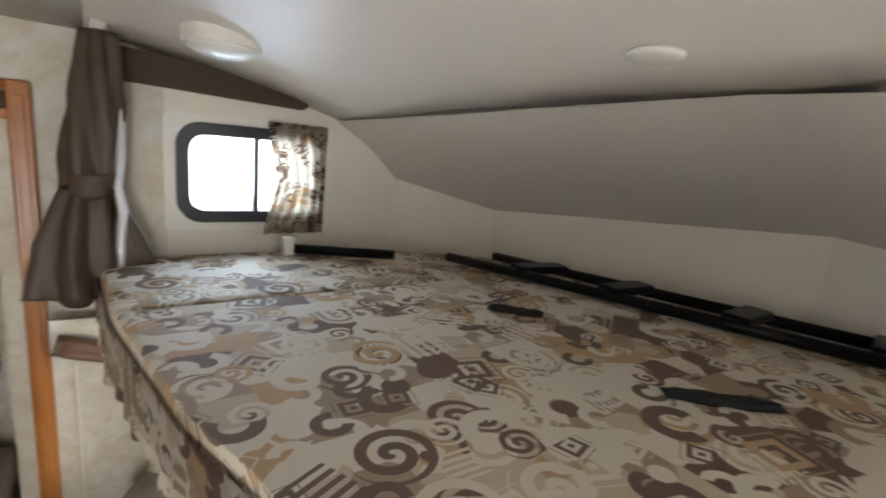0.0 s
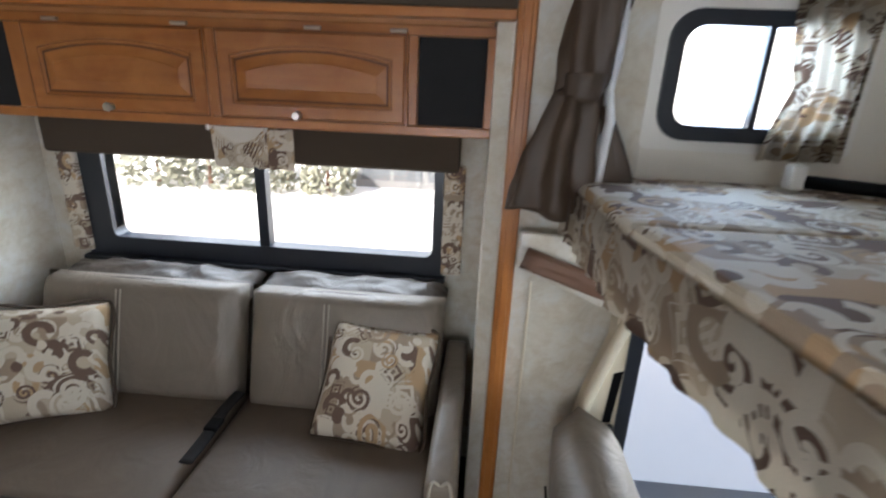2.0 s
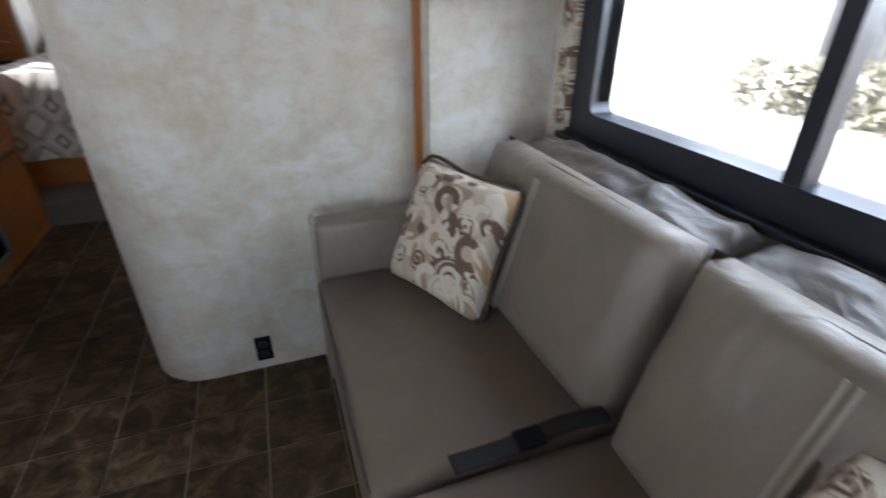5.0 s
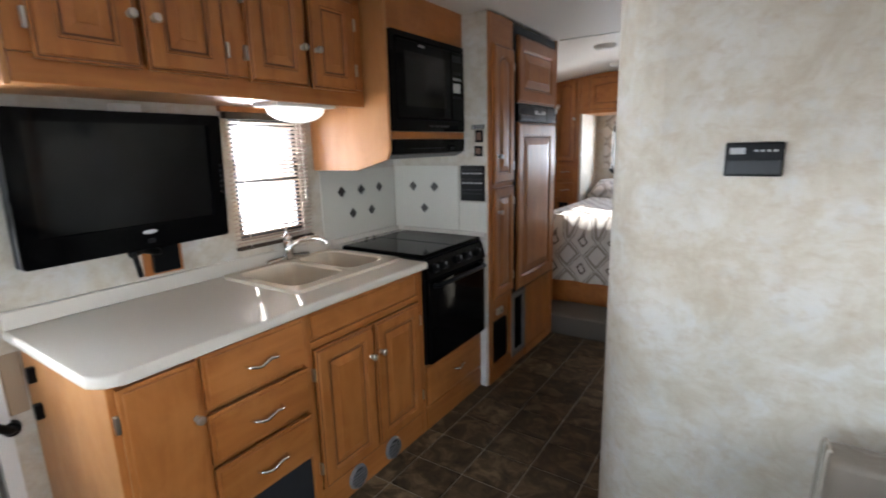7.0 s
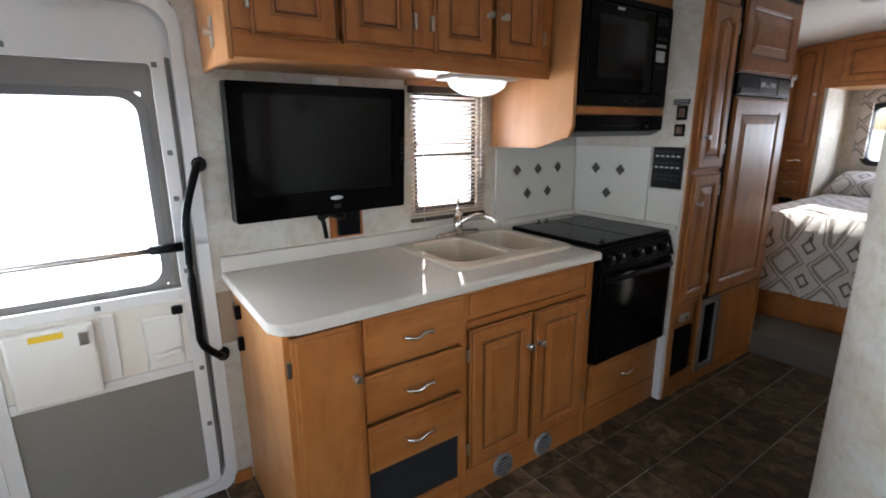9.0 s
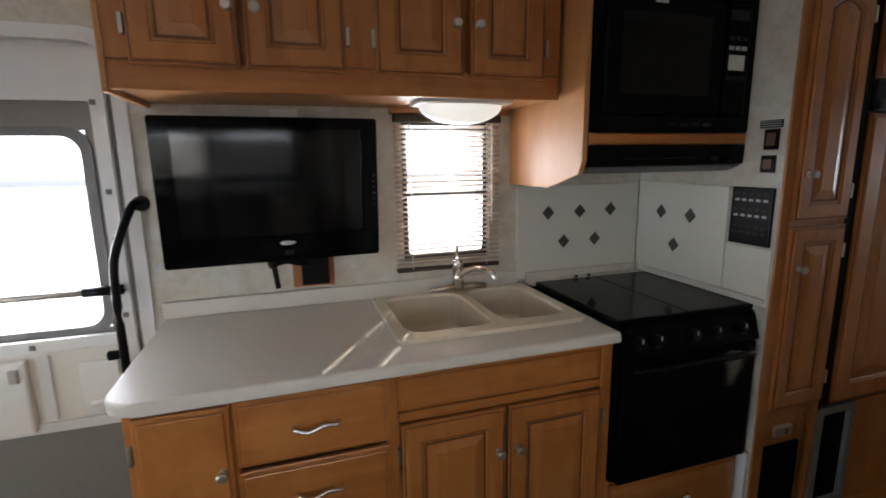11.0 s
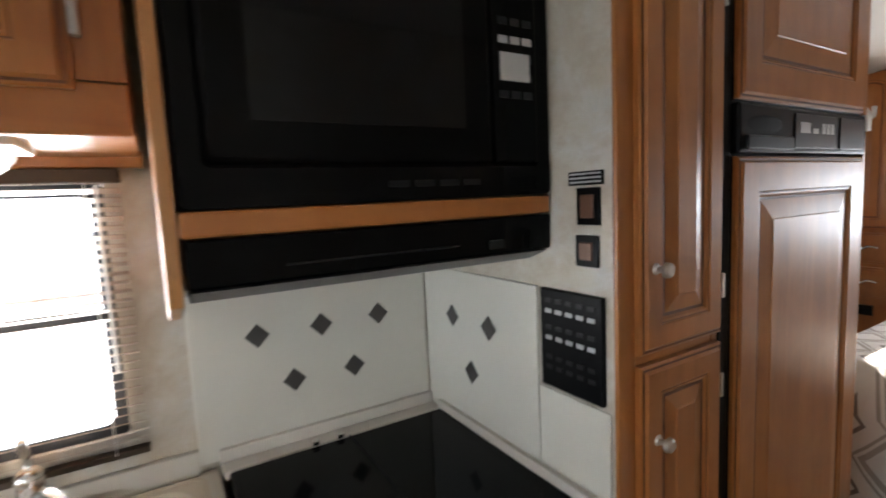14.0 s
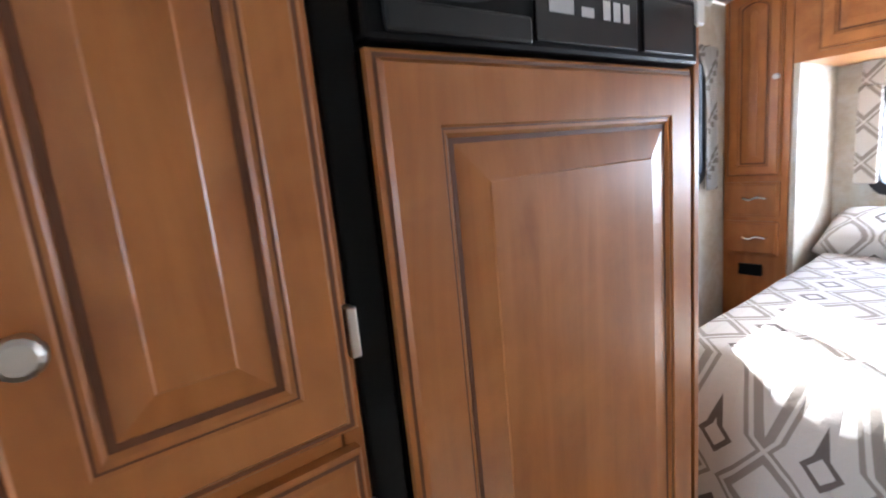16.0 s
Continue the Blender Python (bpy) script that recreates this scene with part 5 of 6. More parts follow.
part("plaque", box(0.19, 0.225, -0.018, -0.012, 0.19, 0.26, 0.003), BLACK, up, "black hook plate")
lt = part("latch", box(0.19, 0.235, -0.016, -0.012, 0.03, 0.115, 0.002), NICKEL, up, "nickel latch plate")
part("latch_knob", cyl((0.212, -0.016, 0.072), (0.212, -0.035, 0.072), 0.011, n=14), NICKEL, lt)

mc = thing("microwave_cabinet", (0.0, 1.385, 1.285), "maple microwave surround with a slanted side panel", "cabinet")
part("side_panel", prism([(0.004, 0.0), (0.30, 0.0), (0.482, 0.05), (0.50, 0.09), (0.50, 0.765), (0.004, 0.735)], "y", -0.018, 0.0, 0.002), WOOD_PALE, mc)
part("lower_shelf", box(0.01, 0.505, 0.002, 0.612, 0.138, 0.172, 0.004), WOOD_Y, mc)
part("top_panel", box(0.44, 0.50, 0.002, 0.612, 0.60, 0.765, 0.003), WOOD_Y, mc)
mw = thing("microwave", (0.0, 1.388, 1.459), "black built-in microwave oven with a dark glass door", "microwave")
part("case", box(0.03, 0.49, 0.004, 0.605, 0.0, 0.424, 0.004), BLACK, mw)
part("trim_frame", ring_frame(round_rect(0.002, 0.607, 0.0, 0.424, 0.012), round_rect(0.03, 0.58, 0.05, 0.40, 0.012), "x", 0.488, 0.508), BLACK_GLOSS, mw)
dr = part("door", box(0.49, 0.514, 0.034, 0.475, 0.055, 0.395, 0.008), BLACK_GLOSS, mw)
part("door_window", box(0.5145, 0.516, 0.09, 0.42, 0.11, 0.345, 0.0), SCREEN, dr, "dark screened window")
kp = part("keypad", box(0.49, 0.513, 0.48, 0.578, 0.055, 0.395, 0.006), BLACK_GLOSS, mw)
part("display", box(0.5132, 0.5142, 0.49, 0.568, 0.345, 0.375), DARK_GREY, kp)
for r in range(5):
    for c in range(3):
        part("key", box(0.5132, 0.5145, 0.492 + c * 0.026, 0.512 + c * 0.026, 0.285 - r * 0.03, 0.297 - r * 0.03), GREY_MARK if r == 1 else DARK_GREY, kp)
part("label_block", box(0.5132, 0.5150, 0.494, 0.558, 0.194, 0.240), PALE_PRINT, kp, "pale printed block")
part("badge", box(0.5145, 0.5155, 0.20, 0.245, 0.372, 0.382), GREY_MARK, dr)
for k in range(4):
    part("vent_slot", box(0.5085, 0.5095, 0.28 + 0.045 * k, 0.315 + 0.045 * k, 0.02, 0.03), DARK_GREY, mw)
hd = thing("range_hood", (0.0, 1.39, 1.338), "black range hood with a grey underside", "range hood")
part("front", prism([(0.02, 0.03), (0.44, 0.012), (0.505, 0.02), (0.508, 0.083), (0.02, 0.083)], "y", 0.0, 0.605, 0.003), BLACK_GLOSS, hd)
part("underside", prism([(0.02, 0.012), (0.45, -0.004), (0.50, 0.016), (0.02, 0.03)], "y", 0.004, 0.60), HOOD_GREY, hd)
part("switch", box(0.508, 0.512, 0.46, 0.49, 0.03, 0.045), DARK_GREY, hd)
part("front_line", box(0.508, 0.5095, 0.12, 0.40, 0.040, 0.043), DARK_GREY, hd)

ul = thing("under_cabinet_light", (0.27, 1.065, 1.569), "white half-dome lamp lit under the overhead cabinet", "lamp")
part("base", box(-0.075, 0.075, -0.15, 0.15, -0.016, 0.0, 0.006), WHITE_PLASTIC, ul)
b = ball((0, 0, -0.016), 0.14, (0.5, 1, 0.42), u=28, v=14)
bmesh.ops.delete(b, geom=[v for v in b.verts if v.co.z > -0.0155], context="VERTS")
part("lens", b, LAMP_LENS, ul, "milky lit lens", True)

# tv
tv = thing("television", (0.098, 0.481, 1.062), "black flat television on a wall bracket above the worktop", "television")
TVM = pose(0, 0, 0, 0, 3.5, 3.2)


def tv_part(name, bm, mat, parent=tv, label=""):
    bm.transform(TVM)
    return part(name, bm, mat, parent, label)


cs = tv_part("case", box(-0.045, 0.0, -0.336, 0.336, 0.0, 0.462, 0.006), BLACK)
bz = tv_part("bezel", ring_frame(round_rect(-0.336, 0.336, 0.0, 0.462, 0.01), round_rect(-0.285, 0.285, 0.085, 0.425, 0.004), "x", 0.0, 0.014), BLACK_GLOSS)
tv_part("screen", box(0.0, 0.004, -0.285, 0.285, 0.085, 0.425), SCREEN)
tv_part("badge", ball((0.014, 0.03, 0.06), 0.026, (0.1, 1, 0.3)), GREY_MARK, bz, "oval badge")
tv_part("mark", box(0.014, 0.0145, 0.018, 0.045, 0.02, 0.036), DARK_GREY, bz)
for k in range(6):
    tv_part("button", box(0.014, 0.0155, 0.318, 0.328, 0.17 + 0.02 * k, 0.18 + 0.02 * k), DARK_GREY, bz)
br_ = thing("tv_bracket", (0.0, 0.52, 0.95), "black swing bracket and cable box under the television", "bracket")
part("wall_box", box(0.001, 0.03, 0.03, 0.125, 0.0, 0.10, 0.005), BLACK, br_)
part("frame", box(0.0005, 0.008, 0.0, 0.145, -0.01, 0.12, 0.002), WOOD_Y, br_)
part("arm", tube([(0.02, 0.05, 0.08), (0.06, -0.02, 0.105), (0.10, -0.07, 0.10)], 0.016), BLACK, br_, smooth=True)
part("lever", tube([(0.085, -0.06, 0.10), (0.09, -0.055, 0.06), (0.092, -0.05, 0.015)], 0.009), BLACK, br_, smooth=True)
part("top_clip", box(0.02, 0.06, -0.04, 0.05, 0.575, 0.605, 0.004), WHITE_PLASTIC, br_)

# galley window with blind
gw = thing("window_galley", (0.0, 1.105, 1.0), "small window with a dark frame behind the blind", "window", kind="structure")
part("window_frame", ring_frame(round_rect(-0.178, 0.178, -0.002, 0.522, 0.02), round_rect(-0.152, 0.152, 0.025, 0.495, 0.02), "x", -0.05, -0.012), NAVY, gw)
part("mid_rail", box(-0.045, -0.015, -0.152, 0.152, 0.245, 0.268), NAVY, gw)
glass_pane(box(-0.034, -0.03, -0.152, 0.152, 0.025, 0.495), gw)
structure("trim_window_head", box(0.0, 0.03, 0.885, 1.355, 1.548, 1.582, 0.004), WOOD_Y, "maple header strip above the galley window", "trim")
bl = thing("window_blind", (0.022, 1.105, 0.965), "brown venetian blind with open slats over the galley window", "blind")
part("head_rail", box(-0.016, 0.018, -0.208, 0.208, 0.555, 0.582, 0.003), BROWN_CLOTH, bl)
part("bottom_rail", box(-0.012, 0.012, -0.208, 0.208, 0.0, 0.014, 0.003), BROWN_CLOTH, bl)
SLAT = plain("brown_blind_slat", (0.36, 0.275, 0.21), 0.45, var=0.1)
b = bmesh.new()
for y0, y1 in ((-0.206, -0.154), (-0.146, -0.005), (0.005, 0.146), (0.154, 0.206)):
    box(-0.0125, 0.0125, y0, y1, -0.0006, 0.0006, bm=b)
for y0, y1 in ((-0.154, -0.146), (-0.005, 0.005), (0.146, 0.154)):
    box(-0.0125, -0.005, y0, y1, -0.0006, 0.0006, bm=b)
    box(0.005, 0.0125, y0, y1, -0.0006, 0.0006, bm=b)
b.transform(pose(0, 0, 0, 0, -22, 0))
slat = part("slat", b, SLAT, bl)
slat.location = (0, 0, 0.030)
for k in range(1, 29):
    s = new("slat", slat.data)
    s.parent = bl
    s.location = (0, 0, 0.030 + 0.0182 * k)
for y in (-0.15, 0.15):
    part("cord", cyl((0.014, y, 0.01), (0.014, y, 0.56), 0.0012, n=6), WHITE_PLASTIC, bl)
part("wand", cyl((0.02, 0.17, 0.18), (0.02, 0.168, 0.55), 0.003, n=8), WHITE_PLASTIC, bl)

# controls on the galley end wall
tp = thing("tank_monitor", (0.555, 2.0, 1.088), "black tank monitor panel with rows of small buttons", "wall panel")
part("plate", box(-0.075, 0.075, -0.012, 0.0, 0.0, 0.192, 0.003), BLACK, tp)
for r, z in enumerate((0.17, 0.15, 0.118, 0.098, 0.06, 0.04)):
    for c in range(5):
        part("button", box(-0.06 + c * 0.026, -0.044 + c * 0.026, -0.0135, -0.0115, z - 0.004, z + 0.004), GREY_MARK if r in (1, 3) else DARK_GREY, tp)
for nm, x0, x1, z0, z1 in (("wall_switch", 0.572, 0.622, 1.402, 1.466), ("wall_switch", 0.568, 0.618, 1.329, 1.384)):
    w = thing(nm, ((x0 + x1) / 2, 2.0, z0), "small dark rocker switch on the galley end wall", "switch", "galley switches")
    part("plate", box(-0.025, 0.025, -0.006, 0.0, 0.0, z1 - z0, 0.002), BLACK, w)
    part("rocker", box(-0.014, 0.014, -0.010, -0.005, 0.012, z1 - z0 - 0.012, 0.002), TAN_BAR, w, "brown rocker")
lb = thing("warning_label", (0.59, 2.0, 1.470), "black label with lines of small print", "label")
part("plate", box(-0.038, 0.038, -0.003, 0.0, 0.0, 0.024), BLACK, lb)
for k in range(3):
    part("print_line", box(-0.034, 0.034, -0.0038, -0.0028, 0.004 + 0.007 * k, 0.007 + 0.007 * k), GREY_MARK, lb)

# pantry
pn = thing("pantry_cabinet", (0.0, 2.013, 0.0), "tall narrow maple pantry cabinet with two panel doors", "cabinet")
part("body", box(0.0, 0.628, 0.0, 0.283, 0.0, 2.05), WOOD_PALE, pn)
part("face_stile", box(0.629, 0.652, 0.0 - 0.012, 0.034, 0.0, 2.05, 0.004), WOOD, pn)
part("face_stile", box(0.629, 0.650, 0.262, 0.284, 0.0, 2.05, 0.003), WOOD, pn)
part("face_rail", box(0.629, 0.650, 0.035, 0.261, 1.155, 1.18, 0.002), WOOD_Y, pn)
part("face_rail", box(0.629, 0.650, 0.035, 0.261, 1.90, 2.05, 0.002), WOOD_Y, pn)
part("face_rail", box(0.629, 0.650, 0.035, 0.261, 0.0, 0.11, 0.002), WOOD_Y, pn)
part("face_rail", box(0.629, 0.650, 0.035, 0.261, 0.49, 0.53, 0.002), WOOD_Y, pn)
d = front(pn, "door", "+x", (0.648, 0.03, 1.176), 0.243, 0.724, WOOD, 0.048, 0.028, 0.022, hinge=1)
knob(d, "+x", (0.67, 0.063, 1.324))
d = front(pn, "door", "+x", (0.648, 0.03, 0.52), 0.243, 0.636, WOOD, 0.048, 0.0, 0.022, hinge=1)
knob(d, "+x", (0.67, 0.068, 1.02))
part("latch_bay", box(0.629, 0.647, 0.035, 0.2, 0.375, 0.489, 0.003), WOOD_Y, pn)
part("latch", box(0.647, 0.662, 0.07, 0.15, 0.41, 0.45, 0.004), NICKEL, pn, "nickel slide latch")
gr = part("return_grille", box(0.629, 0.646, 0.02, 0.215, 0.115, 0.365, 0.002), BLACK, pn, "black louvred grille")
for k in range(12):
    part("louvre", box(0.646, 0.651, 0.03, 0.205, 0.13 + 0.019 * k, 0.137 + 0.019 * k), BLACK, gr)

# fridge
fr = thing("refrigerator", (0.0, 2.299, 0.48), "black-framed absorption fridge with maple door panels", "refrigerator")
part("case", box(0.03, 0.625, 0.0, 0.652, 0.0, 1.56), BLACK, fr)
part("frame_stile", box(0.626, 0.650, 0.0, 0.04, 0.0, 1.56, 0.004), BLACK, fr)
part("top_frame", box(0.626, 0.650, 0.041, 0.652, 1.515, 1.56, 0.004), BLACK, fr)
part("bottom_frame", box(0.626, 0.648, 0.041, 0.652, 0.0, 0.012, 0.003), BLACK, fr)
dl_ = part("lower_door", box(0.626, 0.652, 0.042, 0.648, 0.014, 1.036, 0.004), BLACK, fr)
f = front(dl_, "door_panel", "+x", (0.652, 0.042, 0.016), 0.585, 1.018, WOOD, 0.07, 0.0, 0.016)
f = part("upper_door", box(0.626, 0.652, 0.042, 0.648, 1.142, 1.512, 0.004), BLACK, fr)
front(f, "door_panel", "+x", (0.652, 0.042, 1.144), 0.585, 0.365, WOOD, 0.07, 0.0, 0.016)
st = part("control_strip", box(0.626, 0.664, 0.042, 0.648, 1.04, 1.138, 0.006), BLACK, fr)
part("handle_recess", ball((0.662, 0.14, 1.098), 0.045, (0.12, 1.7, 0.42)), BLACK_MATT, st)
part("lower_lip", box(0.664, 0.672, 0.06, 0.25, 1.046, 1.075, 0.004), DARK_GREY, st)
part("label_plate", box(0.664, 0.666, 0.262, 0.47, 1.052, 1.126, 0.002), DARK_GREY, st)
for k, (y0, y1) in enumerate(((0.285, 0.33), (0.345, 0.37), (0.39, 0.405), (0.412, 0.427), (0.434, 0.449))):
    part("marking", box(0.666, 0.6668, y0, y1, 1.085, 1.108 if k != 1 else 1.096), GREY_MARK, st)
part("end_plate", box(0.664, 0.666, 0.485, 0.63, 1.052, 1.126, 0.002), DARK_GREY, st)
part("hinge_cap", box(0.650, 0.670, 0.635, 0.66, 1.10, 1.14, 0.003), WHITE_PLASTIC, st)
lc = thing("fridge_plinth", (0.0, 2.299, 0.0), "maple panel with a framed furnace grille under the fridge", "cabinet")
part("body", box(0.02, 0.628, 0.0, 0.652, 0.0, 0.478), WOOD_PALE, lc)
part("face_panel", box(0.629, 0.648, 0.195, 0.652, 0.0, 0.478, 0.003), WOOD, lc)
part("face_panel", box(0.629, 0.648, 0.0, 0.194, 0.0, 0.06, 0.003), WOOD, lc)
part("grille_frame", ring_frame(round_rect(0.0, 0.194, 0.062, 0.476, 0.006), round_rect(0.028, 0.166, 0.09, 0.448, 0.004), "x", 0.629, 0.655), HOOD_GREY, lc, "grey metal grille frame")
part("grille", box(0.629, 0.64, 0.028, 0.166, 0.09, 0.448), BLACK_GLOSS, lc, "dark glossy grille plate")
part("kick_rail", box(0.649, 0.655, 0.195, 0.652, 0.0, 0.06, 0.002), WOOD_Y, lc)
fs = thing("fridge_side_panel", (0.0, 2.953, 0.0), "maple end panel beside the fridge", "panel")
part("board", box(0.0, 0.655, 0.0, 0.018, 0.0, 2.05, 0.002), WOOD, fs)
hk = thing("wall_hook", (0.66, 2.962, 1.62), "small white hook on the fridge end panel", "hook")
part("hook", tube([(-0.01, 0.01, 0.02), (0.0, 0.03, 0.0), (0.0, 0.04, 0.025)], 0.006), WHITE_PLASTIC, hk, smooth=True)

# ---- entry door ----
dr = thing("door_entry", (0.0, -0.275, 0.0), "white metal entry door with a large rounded window and screen panel", "door", kind="structure")
part("outer_frame", ring_frame(round_rect(-0.345, 0.345, -0.02, 1.785, 0.10), round_rect(-0.305, 0.305, 0.03, 1.745, 0.08), "x", -0.05, 0.012), WHITE, dr)
part("top_panel", box(-0.035, -0.02, -0.31, 0.31, 1.60, 1.75), WHITE, dr)
part("screen_frame", ring_frame(round_rect(-0.305, 0.285, 0.035, 1.615, 0.012), round_rect(-0.262, 0.245, 0.06, 1.575, 0.012), "x", -0.018, 0.006), WHITE, dr)
part("slab", boxes([(-0.05, -0.036, -0.31, 0.31, 0.0, 0.85), (-0.05, -0.036, -0.31, 0.31, 1.49, 1.60), (-0.05, -0.036, -0.31, -0.275, 0.85, 1.49), (-0.05, -0.036, 0.21, 0.31, 0.85, 1.49)]), GREY_BOARD, dr, "grey inner board")
part("window_gasket", ring_frame(round_rect(-0.30, 0.225, 0.835, 1.50, 0.07), round_rect(-0.275, 0.195, 0.862, 1.472, 0.055), "x", -0.052, -0.026), HOOD_GREY, dr, "grey rubber gasket")
glass_pane(box(-0.046, -0.042, -0.28, 0.205, 0.85, 1.49), dr)
part("mid_rail", box(-0.018, 0.005, -0.262, 0.245, 0.80, 0.84, 0.003), WHITE, dr)
part("mid_rail", box(-0.018, 0.005, -0.262, 0.245, 0.525, 0.56, 0.003), WHITE, dr)
part("kick_panel", box(-0.016, -0.006, -0.262, 0.245, 0.06, 0.525), GREY_BOARD, dr, "grey kick panel")
part("latch_board", box(-0.016, -0.004, -0.262, 0.245, 0.56, 0.80), WHITE_WALL, dr)
part("slide_rail", box(-0.004, 0.006, 0.0, 0.035, 0.565, 0.79, 0.003), WHITE, dr)
bx_ = part("slide_cover", box(-0.004, 0.03, -0.24, -0.02, 0.54, 0.785, 0.008), WHITE_PLASTIC, dr, "white sliding latch cover")
part("label", box(0.0302, 0.0308, -0.18, -0.095, 0.752, 0.772), YELLOW, bx_, "yellow label")
part("catch", box(0.03, 0.045, -0.06, -0.035, 0.72, 0.765, 0.004), NICKEL, bx_)
lp = part("latch_plate", box(-0.004, 0.008, 0.11, 0.225, 0.565, 0.755, 0.006), WHITE_PLASTIC, dr, "white latch plate")
part("lever", tube([(0.008, 0.14, 0.61), (0.03, 0.15, 0.615), (0.035, 0.215, 0.63)], 0.009), WHITE_PLASTIC, lp, smooth=True)
part("bolt", box(0.008, 0.03, 0.20, 0.235, 0.755, 0.785, 0.006), BLACK, lp)
pb = part("push_bar", cyl((0.03, -0.30, 0.985), (0.03, 0.27, 0.99), 0.011), NICKEL, dr, "grey push bar with black ends", True)
part("end_grip", cyl((0.03, 0.165, 0.989), (0.03, 0.275, 0.991), 0.016), BLACK, pb, smooth=True)
for y, z in ((0.255, 1.57), (0.265, 1.30), (0.265, 1.15), (0.265, 0.9), (0.27, 0.53), (0.27, 0.3), (-0.1, 1.60), (0.0, 0.82)):
    part("clip", box(0.006, 0.012, y - 0.008, y + 0.008, z - 0.008, z + 0.008, 0.002), HOOD_GREY, dr)
gb = thing("entry_grab_bar", (0.0, 0.07, 0.55), "black curved grab bar beside the entry door", "grab bar")
part("bar", tube([(0.012, 0.0, 0.715), (0.05, -0.015, 0.70), (0.078, -0.06, 0.58), (0.085, -0.075, 0.48), (0.085, -0.075, 0.2), (0.075, -0.07, 0.10), (0.045, -0.02, 0.03), (0.012, 0.0, 0.01)], 0.013), BLACK, gb, smooth=True)
for z in (0.71, 0.012):
    part("mount", cyl((0.0, 0.0, z), (0.018, 0.0, z), 0.027, 0.022), BLACK, gb)
pt = thing("cover_plate", (0.0, 0.101, 0.60), "tan cover plate on the wall beside the entry door", "plate")
part("plate", box(0.0, 0.006, -0.027, 0.025, 0.0, 0.2, 0.003), PATCH, pt)
for z in (0.60, 0.72):
    hk = thing("cabinet_hook", (0.10, 0.13, z), "small black hook on the cabinet end panel", "hook", "cabinet hooks")
    part("hook", box(-0.012, 0.012, -0.02, 0.004, 0.0, 0.05, 0.004), BLACK, hk)

# ---- the bedroom ----
structure("bedroom_step", box(0.655, 1.45, 2.955, 3.31, 0.0, 0.15, 0.012), CARPET, "grey-brown carpeted step up to the bedroom", "step")
structure("bedroom_floor", boxes([(0.0, W, 2.972, 5.2, -0.003, 0.12)]), CARPET, "carpeted raised bedroom floor", "floor")
bed = thing("bed", (1.1, 4.25, 0.12), "double bed with a maple base and diamond-patterned bedspread", "bed")
part("base", box(-0.74, 0.75, -0.885, 0.9, 0.0, 0.29, 0.006), WOOD_Y, bed)
bm = bmesh.new()
nx, ny = 40, 40
g = []
for i in range(nx + 1):
    row = []
    for j in range(ny + 1):
        a, b = i / nx, j / ny
        x, y = -0.80 + 1.6 * a, -0.955 + 1.85 * b
        z = 0.70 + 0.008 * noise.noise(Vector((x * 5, y * 5, 0)))
        z -= 0.50 * max(0, 1 - b * 14) + 0.42 * max(0, 1 - a * 28)
        if b < 0.07:
            y = -0.955 + 0.05 * b / 0.07 - 0.012 * math.sin(i * 1.1) * (1 - b / 0.07)
        if a < 0.036:
            x = -0.80 + 0.02 * a / 0.036 - 0.010 * math.sin(j * 1.1) * (1 - a / 0.036)
        row.append(bm.verts.new((x, y, z)))
    g.append(row)
for i in range(nx):
    for j in range(ny):
        bm.faces.new((g[i][j], g[i + 1][j], g[i + 1][j + 1], g[i][j + 1]))
part("bedspread", bm, ZIGZAG, bed, "pale spread with taupe zigzags and diamonds", True)
part("mattress", box(-0.70, 0.75, -0.84, 0.9, 0.29, 0.67, 0.03), WHITE_WALL, bed)
for x in (0.67, 1.42):
    p = thing("bed_pillow", (x, 4.98, 0.885), "plump pillow in a diamond-patterned sham against the rear wall", "pillow", "bed pillows")
    b = cushion(0.68, 0.40, 0.17, 0.7)
    b.transform(pose(0, 0, 0.0, 17, 0, 0))
    part("sham", b, ZIGZAG, p, smooth=True)
cl = thing("wardrobe", (0.0, 4.65, 0.12), "tall maple wardrobe with a panel door over two drawers", "wardrobe")
part("body", box(0.004, 0.272, 0.012, 0.545, 0.0, 1.90), WOOD_PALE, cl)
part("face_frame", box(0.004, 0.275, 0.0, 0.011, 0.0, 1.92, 0.002), WOOD, cl)
d = front(cl, "door", "-y", (0.022, 0.0, 1.075), 0.222, 0.82, WOOD, 0.045, 0.02, 0.02)
knob(d, "-y", (0.228, -0.02, 1.506 - 0.0))
for z in (0.885, 0.70):
    d = front(cl, "drawer", "-y", (0.022, 0.0, z), 0.222, 0.165, WOOD, flat=True)
    pull(d, "-y", (0.15, -0.02, z + 0.09), 0.05)
part("vent", box(0.08, 0.18, -0.012, -0.001, 0.60, 0.655), BLACK, cl, "black vent slot")
part("kick", box(0.02, 0.25, -0.01, -0.001, 0.0, 0.1), WOOD_Y, cl)
structure("wall_niche", boxes([(0.276, 0.30, 4.66, 5.2, 0.7, 1.72)]), PAPER, "pale papered side of the bed niche", "wall")
ob_ = thing("bedroom_overhead_cabinet", (0.277, 4.65, 1.67), "maple overhead cabinet across the bedroom rear wall", "cabinet")
part("body", box(0.0, 2.0, 0.012, 0.545, 0.0, 0.37), WOOD_PALE, ob_)
part("face_frame", box(0.0, 2.0, 0.0, 0.011, 0.0, 0.38, 0.002), WOOD_Y, ob_)
for k in range(3):
    d = front(ob_, "door", "-y", (0.09 + 0.64 * k, 0.0, 0.03), 0.60, 0.31, WOOD_Y, 0.05, 0.02, 0.02)
    knob(d, "-y", (0.42 + 0.64 * k, -0.02, 0.055))
